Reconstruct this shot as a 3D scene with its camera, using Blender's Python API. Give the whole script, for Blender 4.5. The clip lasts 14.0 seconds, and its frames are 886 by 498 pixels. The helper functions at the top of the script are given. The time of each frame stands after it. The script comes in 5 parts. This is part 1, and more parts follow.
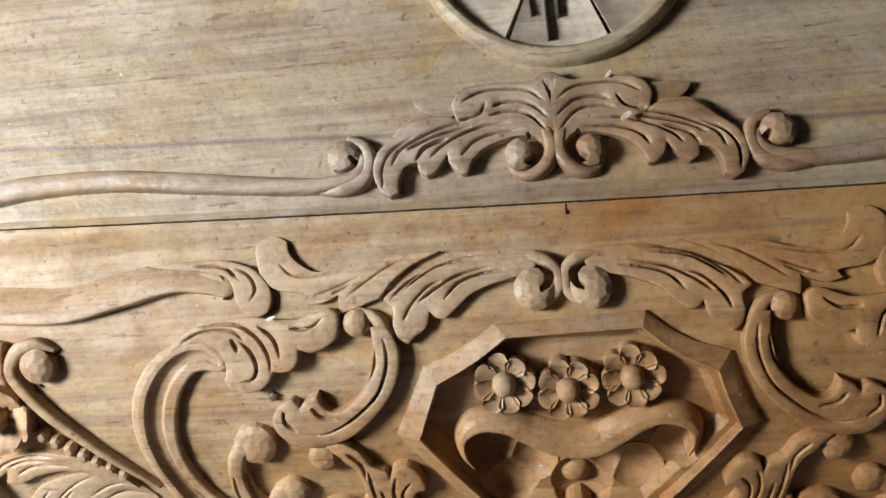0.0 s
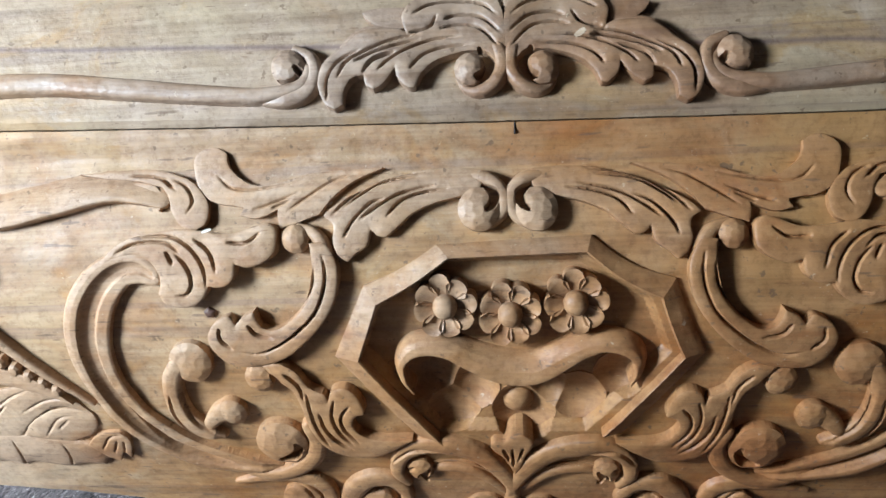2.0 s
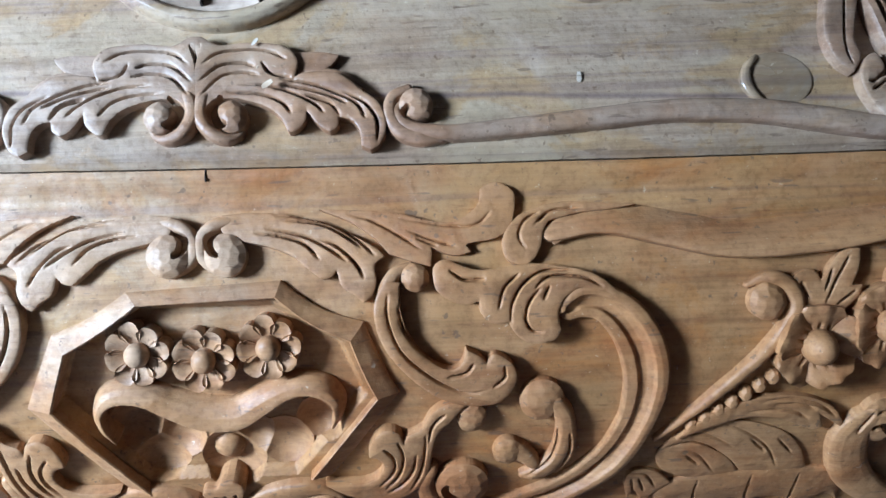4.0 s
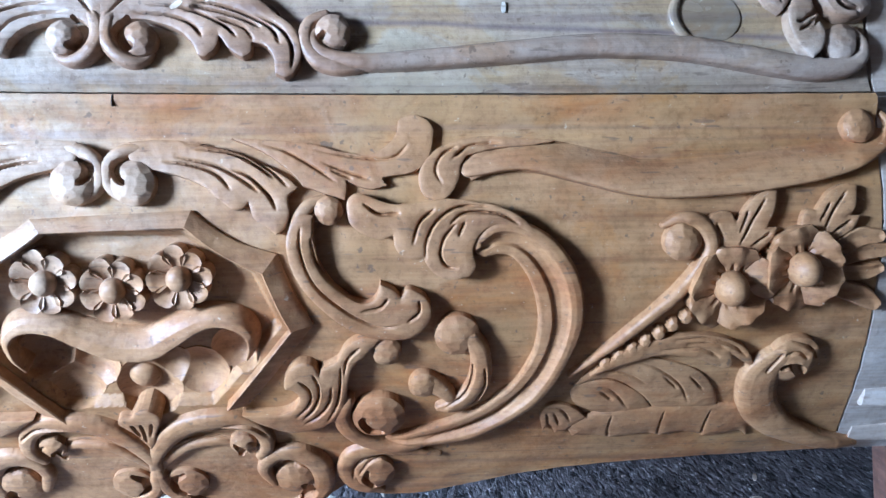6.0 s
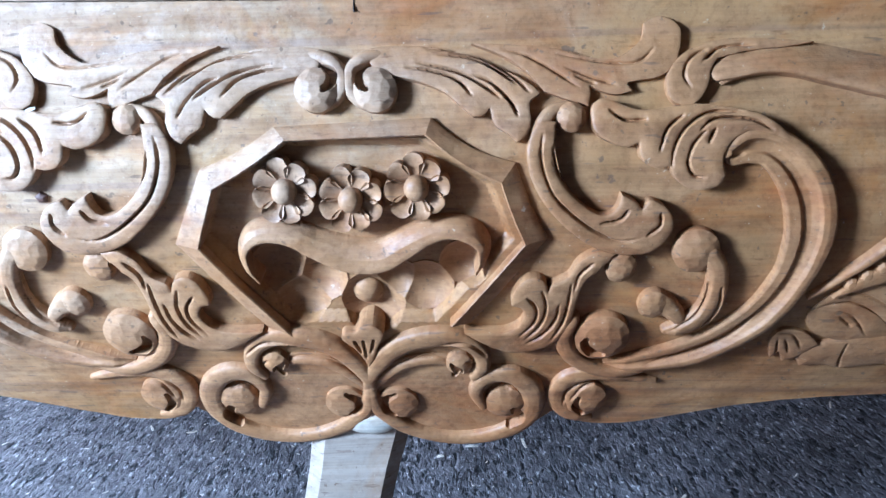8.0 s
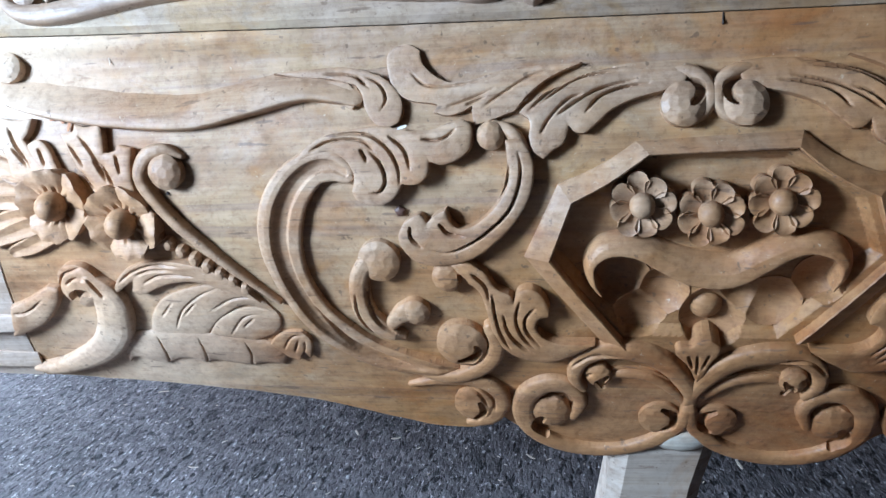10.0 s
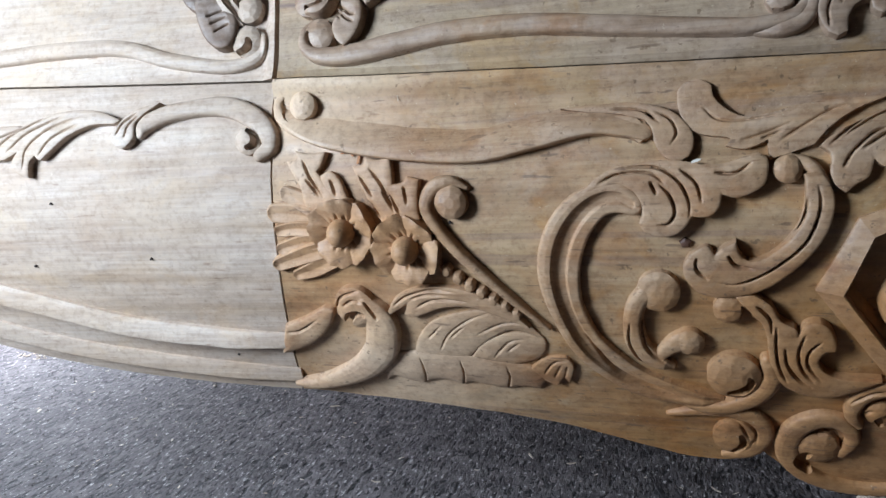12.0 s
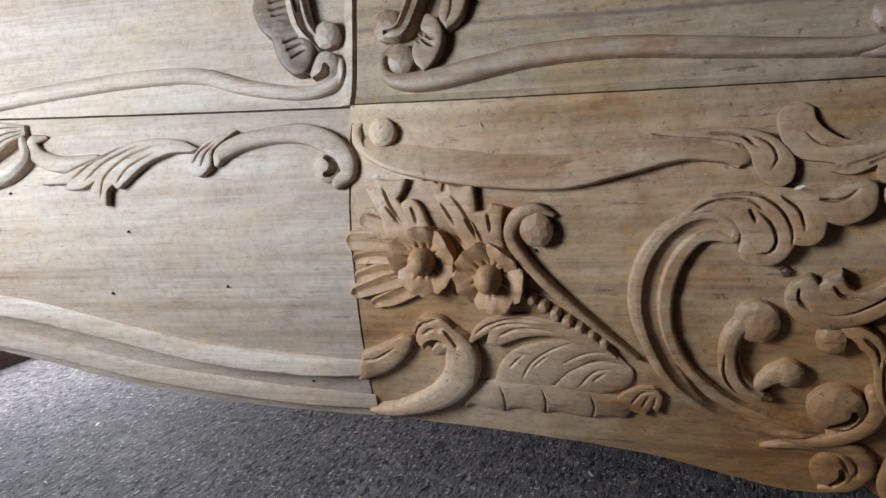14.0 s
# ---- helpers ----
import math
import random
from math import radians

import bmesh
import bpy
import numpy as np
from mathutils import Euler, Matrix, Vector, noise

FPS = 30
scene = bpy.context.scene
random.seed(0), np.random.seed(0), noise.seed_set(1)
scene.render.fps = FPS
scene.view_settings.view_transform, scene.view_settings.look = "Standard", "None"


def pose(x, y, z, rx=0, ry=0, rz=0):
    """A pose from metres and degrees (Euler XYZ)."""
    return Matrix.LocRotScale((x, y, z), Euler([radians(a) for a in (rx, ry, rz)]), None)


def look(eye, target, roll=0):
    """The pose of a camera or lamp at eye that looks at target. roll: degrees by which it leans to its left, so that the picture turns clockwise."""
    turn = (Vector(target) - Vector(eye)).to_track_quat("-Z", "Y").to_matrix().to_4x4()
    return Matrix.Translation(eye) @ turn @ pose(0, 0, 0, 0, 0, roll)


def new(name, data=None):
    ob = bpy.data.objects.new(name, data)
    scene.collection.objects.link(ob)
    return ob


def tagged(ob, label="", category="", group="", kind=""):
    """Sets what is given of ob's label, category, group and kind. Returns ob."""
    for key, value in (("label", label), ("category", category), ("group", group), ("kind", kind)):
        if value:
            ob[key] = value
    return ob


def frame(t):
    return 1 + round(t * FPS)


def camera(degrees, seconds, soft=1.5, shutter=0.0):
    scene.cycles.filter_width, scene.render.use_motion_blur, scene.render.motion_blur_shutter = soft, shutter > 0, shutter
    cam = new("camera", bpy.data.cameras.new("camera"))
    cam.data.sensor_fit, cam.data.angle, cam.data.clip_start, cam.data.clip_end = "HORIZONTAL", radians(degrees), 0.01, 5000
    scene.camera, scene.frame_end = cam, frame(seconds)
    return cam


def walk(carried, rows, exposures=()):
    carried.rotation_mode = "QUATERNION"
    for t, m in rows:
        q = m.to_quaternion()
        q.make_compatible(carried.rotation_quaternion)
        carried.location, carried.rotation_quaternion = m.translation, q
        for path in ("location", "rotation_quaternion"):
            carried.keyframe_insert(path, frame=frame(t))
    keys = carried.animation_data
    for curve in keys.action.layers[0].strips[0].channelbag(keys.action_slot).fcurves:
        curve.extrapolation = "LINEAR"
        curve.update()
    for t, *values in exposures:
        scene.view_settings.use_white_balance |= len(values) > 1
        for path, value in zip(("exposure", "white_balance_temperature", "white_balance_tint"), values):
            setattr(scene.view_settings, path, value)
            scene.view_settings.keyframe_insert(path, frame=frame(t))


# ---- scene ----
cam = camera(58.0, 14.0)
PATH = [
    (0, (0.102, -0.005, 0.906), (0.006, 1.986, 0.74), -4.6),
    (0.5, (0.106, -0.003, 0.883), (0.029, 1.983, 0.658), -2.8),
    (1, (0.102, 0.001, 0.867), (0.054, 1.982, 0.597), -2.4),
    (1.5, (0.11, 0.007, 0.857), (0.027, 1.987, 0.591), -2.6),
    (2, (0.139, 0.013, 0.857), (0.067, 1.996, 0.611), -2.5),
    (2.5, (0.188, 0.007, 0.856), (0.19, 1.996, 0.647), -2.1),
    (3, (0.22, -0.003, 0.863), (0.261, 1.987, 0.665), -2.0),
    (3.5, (0.263, -0.004, 0.853), (0.353, 1.986, 0.666), -2.3),
    (4, (0.322, -0.006, 0.86), (0.505, 1.979, 0.691), -2.4),
    (4.2, (0.352, -0.007, 0.874), (0.557, 1.974, 0.69), -2.7),
    (6.3, (0.373, 0.0, 0.85), (0.616, 1.953, 0.495), -0.7),
    (6.5, (0.355, 0.004, 0.841), (0.58, 1.958, 0.475), -0.6),
    (7, (0.315, 0.015, 0.821), (0.467, 1.969, 0.423), -0.8),
    (7.2, (0.301, 0.017, 0.815), (0.424, 1.971, 0.408), -1.1),
    (9.3, (0.117, 0.018, 0.8), (0.021, 1.981, 0.428), -2.1),
    (9.5, (0.095, 0.02, 0.802), (-0.03, 1.981, 0.428), -2.4),
    (10, (0.029, 0.005, 0.814), (-0.227, 1.956, 0.456), -2.7),
    (10.5, (-0.013, -0.004, 0.815), (-0.37, 1.932, 0.462), -3.1),
    (11, (-0.034, -0.013, 0.821), (-0.419, 1.92, 0.481), -2.8),
    (11.5, (-0.054, -0.02, 0.824), (-0.468, 1.91, 0.5), -3.0),
    (12, (-0.124, -0.046, 0.834), (-0.656, 1.859, 0.541), -3.1),
    (12.5, (-0.18, -0.062, 0.832), (-0.857, 1.797, 0.545), -4.4),
    (13, (-0.21, -0.064, 0.827), (-0.912, 1.786, 0.541), -4.7),
    (13.5, (-0.186, -0.048, 0.851), (-0.85, 1.825, 0.618), -3.7),
    (14, (-0.174, -0.038, 0.857), (-0.796, 1.843, 0.584), -3.9),
]
walk(cam, [(t, look(eye, target, roll)) for t, eye, target, roll in PATH],
     [(0, 0.54, 6500, 10), (1, 0.6, 6000, 9), (1.5, 0.72, 5950, 9), (3, 0.95, 5200, 9), (4.2, 1.38, 4950, 8), (6.3, 1.72, 4400, 9), (7.2, 1.64, 4400, 9), (9.5, 0.85, 4950, 8), (10.5, 0.28, 5000, 8), (11, 0.12, 5450, 10), (11.5, 0.04, 5550, 10), (12.5, -0.64, 5900, 11), (14, -0.80, 6050, 12)])

# ---- light ----
world = bpy.data.worlds.new("world")
scene.world = world
world.use_nodes = True
sky = world.node_tree.nodes.new("ShaderNodeTexSky")
sky.sky_type = 'NISHITA'
sky.sun_disc = False
sky.sun_elevation = radians(58)
sky.sun_rotation = radians(-90)
world.node_tree.links.new(sky.outputs["Color"], world.node_tree.nodes["Background"].inputs["Color"])
world.node_tree.nodes["Background"].inputs["Strength"].default_value = 0.003
sun = new("sun", bpy.data.lights.new("sun", 'SUN'))
sun.data.energy, sun.data.angle, sun.data.color = 5.0, radians(0.5), (1.0, 0.95, 0.88)
sun.matrix_world = look((-5.3, 0, 8.5), (0, 0, 0))
# area lamp added inside the room, in place of daylight from the open side
indoor_key = new("added_key_light", bpy.data.lights.new("added_key_light", 'AREA'))
indoor_key.data.shape, indoor_key.data.size, indoor_key.data.size_y = 'RECTANGLE', 0.45, 0.42
indoor_key.data.energy, indoor_key.data.color = 55, (0.82, 0.93, 1.0)
indoor_key.matrix_world = look((-1.42, -0.20, 1.12), (-0.7, 0.75, 0.70))
# second added lamp, low beside the beam, to brighten the floor
side_light = new("added_floor_light", bpy.data.lights.new("added_floor_light", 'AREA'))
side_light.data.shape, side_light.data.size, side_light.data.size_y = 'RECTANGLE', 1.5, 0.6
side_light.data.energy, side_light.data.color = 95, (0.97, 0.98, 1.0)
side_light.matrix_world = look((-3.2, 2.75, 0.75), (-2.0, 1.9, 0.0))

# ---- materials ----


def nodes_of(name):
    m = bpy.data.materials.new(name)
    m.use_nodes = True
    t = m.node_tree
    return m, t, t.nodes["Principled BSDF"]


def add(t, kind, **values):
    n = t.nodes.new(kind)
    for key, value in values.items():
        n.inputs[key].default_value = value
    return n


def stretched(t, scale):
    co = t.nodes.new("ShaderNodeTexCoord")
    mp = add(t, "ShaderNodeMapping", Scale=scale)
    t.links.new(co.outputs["Object"], mp.inputs["Vector"])
    return mp.outputs["Vector"]


def noise_at(t, scale, size, detail=4.0, rough=0.55, warp=0.0):
    n = add(t, "ShaderNodeTexNoise", Scale=size, Detail=detail, Roughness=rough, Distortion=warp)
    t.links.new(stretched(t, scale), n.inputs["Vector"])
    return n.outputs["Fac"]


def ramp(t, fac, *stops):
    r = t.nodes.new("ShaderNodeValToRGB")
    e = r.color_ramp.elements
    while len(e) < len(stops):
        e.new(0.5)
    for k, (p, c) in zip(e, stops):
        k.position, k.color = p, (*c, 1) if len(c) == 3 else c
    t.links.new(fac, r.inputs["Fac"])
    return r.outputs["Color"]


def mixed(t, fac, a, b, mode='MIX'):
    m = t.nodes.new("ShaderNodeMix")
    m.data_type, m.blend_type = 'RGBA', mode
    for socket, value in ((m.inputs[0], fac), (m.inputs[6], a), (m.inputs[7], b)):
        if isinstance(value, (int, float)):
            socket.default_value = value
        elif isinstance(value, tuple):
            socket.default_value = (*value, 1)
        else:
            t.links.new(value, socket)
    return m.outputs[2]


def bumped(t, bsdf, *layers):
    last = None
    for height, strength, distance in layers:
        b = add(t, "ShaderNodeBump", Strength=strength, Distance=distance)
        t.links.new(height, b.inputs["Height"])
        if last is not None:
            t.links.new(last, b.inputs["Normal"])
        last = b.outputs["Normal"]
    t.links.new(last, bsdf.inputs["Normal"])


def wood(name, pale, mid, dark, blotch, rough=0.5, streak=0.5, gouge=0.25, fuzz=0.3, bands_of=False, scoop=0.25, ring=0.7, sheen=0.6, heart_falloff=0.0, blush=1.0):
    """Raw planed and carved teak, its grain running along x."""
    m, t, b = nodes_of(name)
    worn = min(1, 3 * ring)
    bands = ramp(t, noise_at(t, (0.55, 5, 14), 2.4, 6, 0.62, 0.5), (0.3, dark), (0.48, mid), (0.68, pale))
    fibre = ramp(t, noise_at(t, (5, 110, 170), 1.6, 3), (0.3, (0.74, 0.70, 0.66)), (0.62, (1, 1, 1)))
    col = mixed(t, 0.75, bands, fibre, 'MULTIPLY')
    rings = ramp(t, noise_at(t, (0.9, 22, 48), 1.3, 4, 0.6, 0.4), (0.36, (0.66, 0.56, 0.46)), (0.50, (1, 1, 1)), (0.66, (1.10, 1.07, 1.0)))
    col = mixed(t, ring, col, rings, 'MULTIPLY')
    patch = ramp(t, noise_at(t, (1, 1, 1.6), 6.5, 5, 0.62), (0.46, (0, 0, 0)), (0.66, (1, 1, 1)))
    col = mixed(t, patch, col, mixed(t, 0.55, col, blotch))
    lines = ramp(t, noise_at(t, (0.35, 3, 26), 1.5, 2, 0.4, 0.3), (0.63, (0, 0, 0)), (0.67, (1, 1, 1)), (0.71, (0, 0, 0)))
    col = mixed(t, mixed(t, streak, (0, 0, 0), lines), col, mixed(t, 0.55, col, (0.20, 0.13, 0.12)))
    warm = ramp(t, noise_at(t, (1.4, 1, 2.2), 3.1, 6, 0.68, 0.8), (0.50, (0, 0, 0)), (0.64, (0.7 * blush,) * 3))
    col = mixed(t, warm, col, mixed(t, 0.85, col, (0.82, 0.52, 0.25), 'MULTIPLY'))
    stain = ramp(t, noise_at(t, (0.8, 1, 1.6), 7.5, 6, 0.7, 1.2), (0.52, (0, 0, 0)), (0.60, (0.65, 0.65, 0.65)))
    col = mixed(t, mixed(t, streak, (0, 0, 0), stain), col, mixed(t, 1.0, col, (0.98, 0.78, 0.42), 'MULTIPLY'))
    grey = ramp(t, noise_at(t, (1.1, 1, 1.5), 4.3, 6, 0.7, 0.5), (0.56, (0, 0, 0)), (0.70, (0.45, 0.45, 0.45)))
    col = mixed(t, grey, col, (0.56, 0.44, 0.35))
    if bands_of:
        # two long purple-grey grain lines of the board, one broad and one thin
        co = t.nodes.new("ShaderNodeTexCoord")
        dot = t.nodes.new("ShaderNodeVectorMath")
        dot.operation = 'DOT_PRODUCT'
        dot.inputs[1].default_value = (0.046, 0, 1)
        t.links.new(co.outputs["Object"], dot.inputs[0])
        wob = t.nodes.new("ShaderNodeMath")
        wob.operation = 'MULTIPLY_ADD'
        wob.inputs[1].default_value = 0.012
        t.links.new(noise_at(t, (1.5, 1, 1), 2.0, 3), wob.inputs[0])
        t.links.new(dot.outputs["Value"], wob.inputs[2])
        grain = ramp(t, wob.outputs[0], (0.906, (0, 0, 0)), (0.9075, (0.8, 0.8, 0.8)), (0.909, (0, 0, 0)), (0.958, (0, 0, 0)), (0.9615, (0.95, 0.95, 0.95)), (0.965, (0, 0, 0)))
        col = mixed(t, grain, col, (0.16, 0.105, 0.10))
    if heart_falloff:
        # redder heartwood towards one end of the board, border ragged, weaker light painted in
        co = t.nodes.new("ShaderNodeTexCoord")
        part = t.nodes.new("ShaderNodeSeparateXYZ")
        t.links.new(co.outputs["Object"], part.inputs[0])
        ragged = t.nodes.new("ShaderNodeMath")
        ragged.operation = 'MULTIPLY_ADD'
        ragged.inputs[1].default_value = 1.3
        t.links.new(noise_at(t, (1, 1, 1.8), 6.5, 6, 0.66, 0.6), ragged.inputs[0])
        slant = t.nodes.new("ShaderNodeMath")
        slant.operation = 'MULTIPLY_ADD'
        slant.inputs[1].default_value = -1.6
        t.links.new(part.outputs["Z"], slant.inputs[0])
        t.links.new(part.outputs["X"], slant.inputs[2])
        t.links.new(slant.outputs[0], ragged.inputs[2])
        shift = t.nodes.new("ShaderNodeMath")
        shift.inputs[1].default_value = 0.57
        t.links.new(ragged.outputs[0], shift.inputs[0])
        deepening = ramp(t, shift.outputs[0], (0.0, (0.12, 0.12, 0.12)), (0.12, (0.65 * heart_falloff,) * 3), (0.35, (heart_falloff,) * 3))
        # and redder and darker about the posy beside the end board
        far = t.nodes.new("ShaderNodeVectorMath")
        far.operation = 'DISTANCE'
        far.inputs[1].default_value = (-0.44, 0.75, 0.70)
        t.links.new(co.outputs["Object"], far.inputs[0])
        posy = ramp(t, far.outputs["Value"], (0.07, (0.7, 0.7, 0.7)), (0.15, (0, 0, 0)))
        deepening = mixed(t, 1.0, deepening, posy, 'LIGHTEN')
        col = mixed(t, deepening, col, mixed(t, 1.0, col, (0.92, 0.71, 0.465), 'MULTIPLY'))
        # paler at the corner by the end board and at its foot
        off = t.nodes.new("ShaderNodeVectorMath")
        off.operation = 'DISTANCE'
        off.inputs[1].default_value = (-0.50, 0.74, 0.89)
        t.links.new(co.outputs["Object"], off.inputs[0])
        foot = t.nodes.new("ShaderNodeVectorMath")
        foot.operation = 'DISTANCE'
        foot.inputs[1].default_value = (-0.42, 0.81, 0.53)
        t.links.new(co.outputs["Object"], foot.inputs[0])
        both = t.nodes.new("ShaderNodeMath")
        both.operation = 'MINIMUM'
        t.links.new(off.outputs["Value"], both.inputs[0])
        t.links.new(foot.outputs["Value"], both.inputs[1])
        corner_pale = t.nodes.new("ShaderNodeMath")
        corner_pale.operation = 'MULTIPLY_ADD'
        corner_pale.inputs[1].default_value = 0.12
        t.links.new(noise_at(t, (1, 1, 1.8), 9, 5, 0.66, 0.6), corner_pale.inputs[0])
        t.links.new(both.outputs[0], corner_pale.inputs[2])
        col = mixed(t, ramp(t, corner_pale.outputs[0], (0.10, (0.6, 0.6, 0.6)), (0.22, (0, 0, 0))), col, (0.66, 0.51, 0.365))
    info = t.nodes.new("ShaderNodeObjectInfo")
    tone = ramp(t, info.outputs["Random"], (0.0, (0.86, 0.83, 0.80)), (1.0, (1, 1, 1)))
    col = mixed(t, 1.0, col, tone, 'MULTIPLY')
    pores = ramp(t, noise_at(t, (40, 160, 200), 1.0, 2), (0.25, (0.55, 0.45, 0.4)), (0.33, (1, 1, 1)))
    col = mixed(t, 0.6, col, pores, 'MULTIPLY')
    flecks = ramp(t, noise_at(t, (22, 120, 150), 1.0, 2, 0.5), (0.68, (0, 0, 0)), (0.72, (0.6 * worn,) * 3))
    col = mixed(t, flecks, col, (0.12, 0.07, 0.045))
    scratch = ramp(t, noise_at(t, (1, 1, 1), 130, 5, 0.7), (0.36, (0.62, 0.55, 0.48)), (0.5, (1, 1, 1)), (0.64, (1.12, 1.08, 1.0)))
    col = mixed(t, fuzz, col, scratch, 'MULTIPLY')
    # crumbs of dark dirt and pale dust left by the chisel
    dirt = ramp(t, noise_at(t, (1, 1, 1), 105, 3, 0.6), (0.655, (0, 0, 0)), (0.70, (0.75 * worn,) * 3))
    col = mixed(t, dirt, col, (0.13, 0.075, 0.04))
    dust = ramp(t, noise_at(t, (1, 1.3, 1), 170, 3, 0.7, 0.6), (0.67, (0, 0, 0)), (0.76, (0.45, 0.45, 0.45)))
    col = mixed(t, dust, col, (0.72, 0.60, 0.42))
    t.links.new(col, b.inputs["Base Color"])
    r = ramp(t, noise_at(t, (2, 2, 4), 9, 3), (0.3, (rough - 0.1,) * 3), (0.7, (rough + 0.14,) * 3))
    t.links.new(r, b.inputs["Roughness"])
    b.inputs["Specular IOR Level"].default_value = sheen
    cell = add(t, "ShaderNodeTexVoronoi", Scale=46.0, Randomness=1.0)
    cell.feature = 'SMOOTH_F1'
    cell.inputs["Smoothness"].default_value = 0.35
    t.links.new(stretched(t, (0.55, 1, 1)), cell.inputs["Vector"])
    bumped(t, b, (cell.outputs["Distance"], scoop, 0.006), (noise_at(t, (1, 1, 1), 75, 4, 0.6), gouge * 1.3, 0.0035), (noise_at(t, (8, 120, 190), 1.5, 3), 0.2, 0.0015))
    return m


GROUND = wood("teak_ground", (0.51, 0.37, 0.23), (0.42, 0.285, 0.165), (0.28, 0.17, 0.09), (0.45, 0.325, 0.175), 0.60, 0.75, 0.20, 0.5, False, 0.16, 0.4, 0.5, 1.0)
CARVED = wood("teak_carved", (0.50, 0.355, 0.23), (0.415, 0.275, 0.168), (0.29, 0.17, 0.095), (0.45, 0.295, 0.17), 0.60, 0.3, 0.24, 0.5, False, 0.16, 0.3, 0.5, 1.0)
UPPER = wood("teak_upper", (0.47, 0.365, 0.255), (0.375, 0.278, 0.188), (0.24, 0.17, 0.115), (0.40, 0.31, 0.185), 0.54, 0.8, 0.25, 0.45, True, 0.12, 0.3, 0.5, 0.0, 0.35)
GREYED = wood("teak_greyed", (0.42, 0.315, 0.23), (0.345, 0.245, 0.172), (0.23, 0.152, 0.105), (0.37, 0.265, 0.18), 0.54, 0.4, 0.25, 0.4)
PALE = wood("teak_pale", (0.54, 0.45, 0.375), (0.475, 0.38, 0.305), (0.375, 0.28, 0.20), (0.49, 0.375, 0.275), 0.60, 0.25, 0.2, 0.4, False, 0.14, 0.10, 0.4, 0.0, 0.25)
DUSK = wood("teak_dusky", (0.25, 0.185, 0.145), (0.19, 0.135, 0.10), (0.12, 0.085, 0.06), (0.22, 0.16, 0.12), 0.55, 0.4, 0.3, 0.5)
SAWN = wood("sawn_pale_wood", (0.76, 0.71, 0.62), (0.70, 0.64, 0.54), (0.60, 0.53, 0.44), (0.70, 0.66, 0.58), 0.6, 0.0, 0.1)
CRUMB = wood("orange_crumb", (0.50, 0.24, 0.08), (0.42, 0.19, 0.06), (0.30, 0.12, 0.04), (0.44, 0.22, 0.09), 0.7, 0.0, 0.2)
LEGWOOD = wood("grey_leg_wood", (0.42, 0.35, 0.28), (0.38, 0.31, 0.245), (0.31, 0.25, 0.195), (0.38, 0.32, 0.26), 0.6, 0.0, 0.1)
RED = wood("red_brown_wood", (0.15, 0.07, 0.04), (0.10, 0.045, 0.026), (0.06, 0.027, 0.016), (0.12, 0.06, 0.036), 0.55, 0.2, 0.15)


def concrete():
    m, t, b = nodes_of("grey_concrete")
    big = ramp(t, noise_at(t, (1, 1, 1), 1.6, 6, 0.62), (0.32, (0.074, 0.065, 0.067)), (0.68, (0.172, 0.152, 0.154)))
    mottle = ramp(t, noise_at(t, (1, 1, 1), 13, 6, 0.75), (0.34, (0.62, 0.60, 0.60)), (0.64, (1.25, 1.24, 1.22)))
    col = mixed(t, 0.9, big, mottle, 'MULTIPLY')
    fine = noise_at(t, (1, 0.32, 1), 70, 5, 0.72)
    col = mixed(t, 1.0, col, ramp(t, fine, (0.36, (0.62, 0.61, 0.62)), (0.50, (0.97, 0.97, 0.97)), (0.64, (1.45, 1.43, 1.40))), 'MULTIPLY')
    # open pores, and the pale grains of the worn skin between them
    pits = noise_at(t, (1, 0.34, 1), 62, 2, 0.6, 0.3)
    specks = noise_at(t, (1, 0.34, 1), 105, 2, 0.6)
    chips = noise_at(t, (1, 0.45, 1), 26, 3, 0.6, 0.5)
    col = mixed(t, ramp(t, specks, (0.62, (0, 0, 0)), (0.67, (0.95, 0.95, 0.95))), col, (0.50, 0.47, 0.46))
    col = mixed(t, ramp(t, pits, (0.60, (0, 0, 0)), (0.625, (1, 1, 1))), col, (0.016, 0.014, 0.015))
    col = mixed(t, ramp(t, chips, (0.61, (0, 0, 0)), (0.63, (0.85, 0.85, 0.85))), col, (0.03, 0.027, 0.028))
    col = mixed(t, ramp(t, specks, (0.35, (1, 1, 1)), (0.385, (0, 0, 0))), col, (0.018, 0.016, 0.017))
    sunk = ramp(t, pits, (0.52, (1, 1, 1)), (0.64, (0, 0, 0)))
    t.links.new(col, b.inputs["Base Color"])
    b.inputs["Roughness"].default_value = 0.8
    bumped(t, b, (fine, 0.3, 0.008), (specks, 0.5, 0.010), (sunk, 0.6, 0.006), (noise_at(t, (1, 1, 1), 9, 5), 0.65, 0.03))
    return m


def plaster():
    m, t, b = nodes_of("grey_plaster")
    t.links.new(ramp(t, noise_at(t, (1, 1, 1), 1.5, 5), (0.3, (0.06, 0.056, 0.052)), (0.7, (0.10, 0.093, 0.085))), b.inputs["Base Color"])
    b.inputs["Roughness"].default_value = 0.9
    return m


# paler than the floor's concrete, to paint the glare of sun outside
def sunlit_pale():
    m, t, b = nodes_of("sunlit_concrete")
    t.links.new(ramp(t, noise_at(t, (1, 1, 1), 30, 6, 0.7), (0.35, (0.60, 0.58, 0.55)), (0.6, (0.86, 0.84, 0.80))), b.inputs["Base Color"])
    b.inputs["Roughness"].default_value = 0.9
    return m


CONCRETE, PLASTER, SUNLIT = concrete(), plaster(), sunlit_pale()

# ---- forms ----


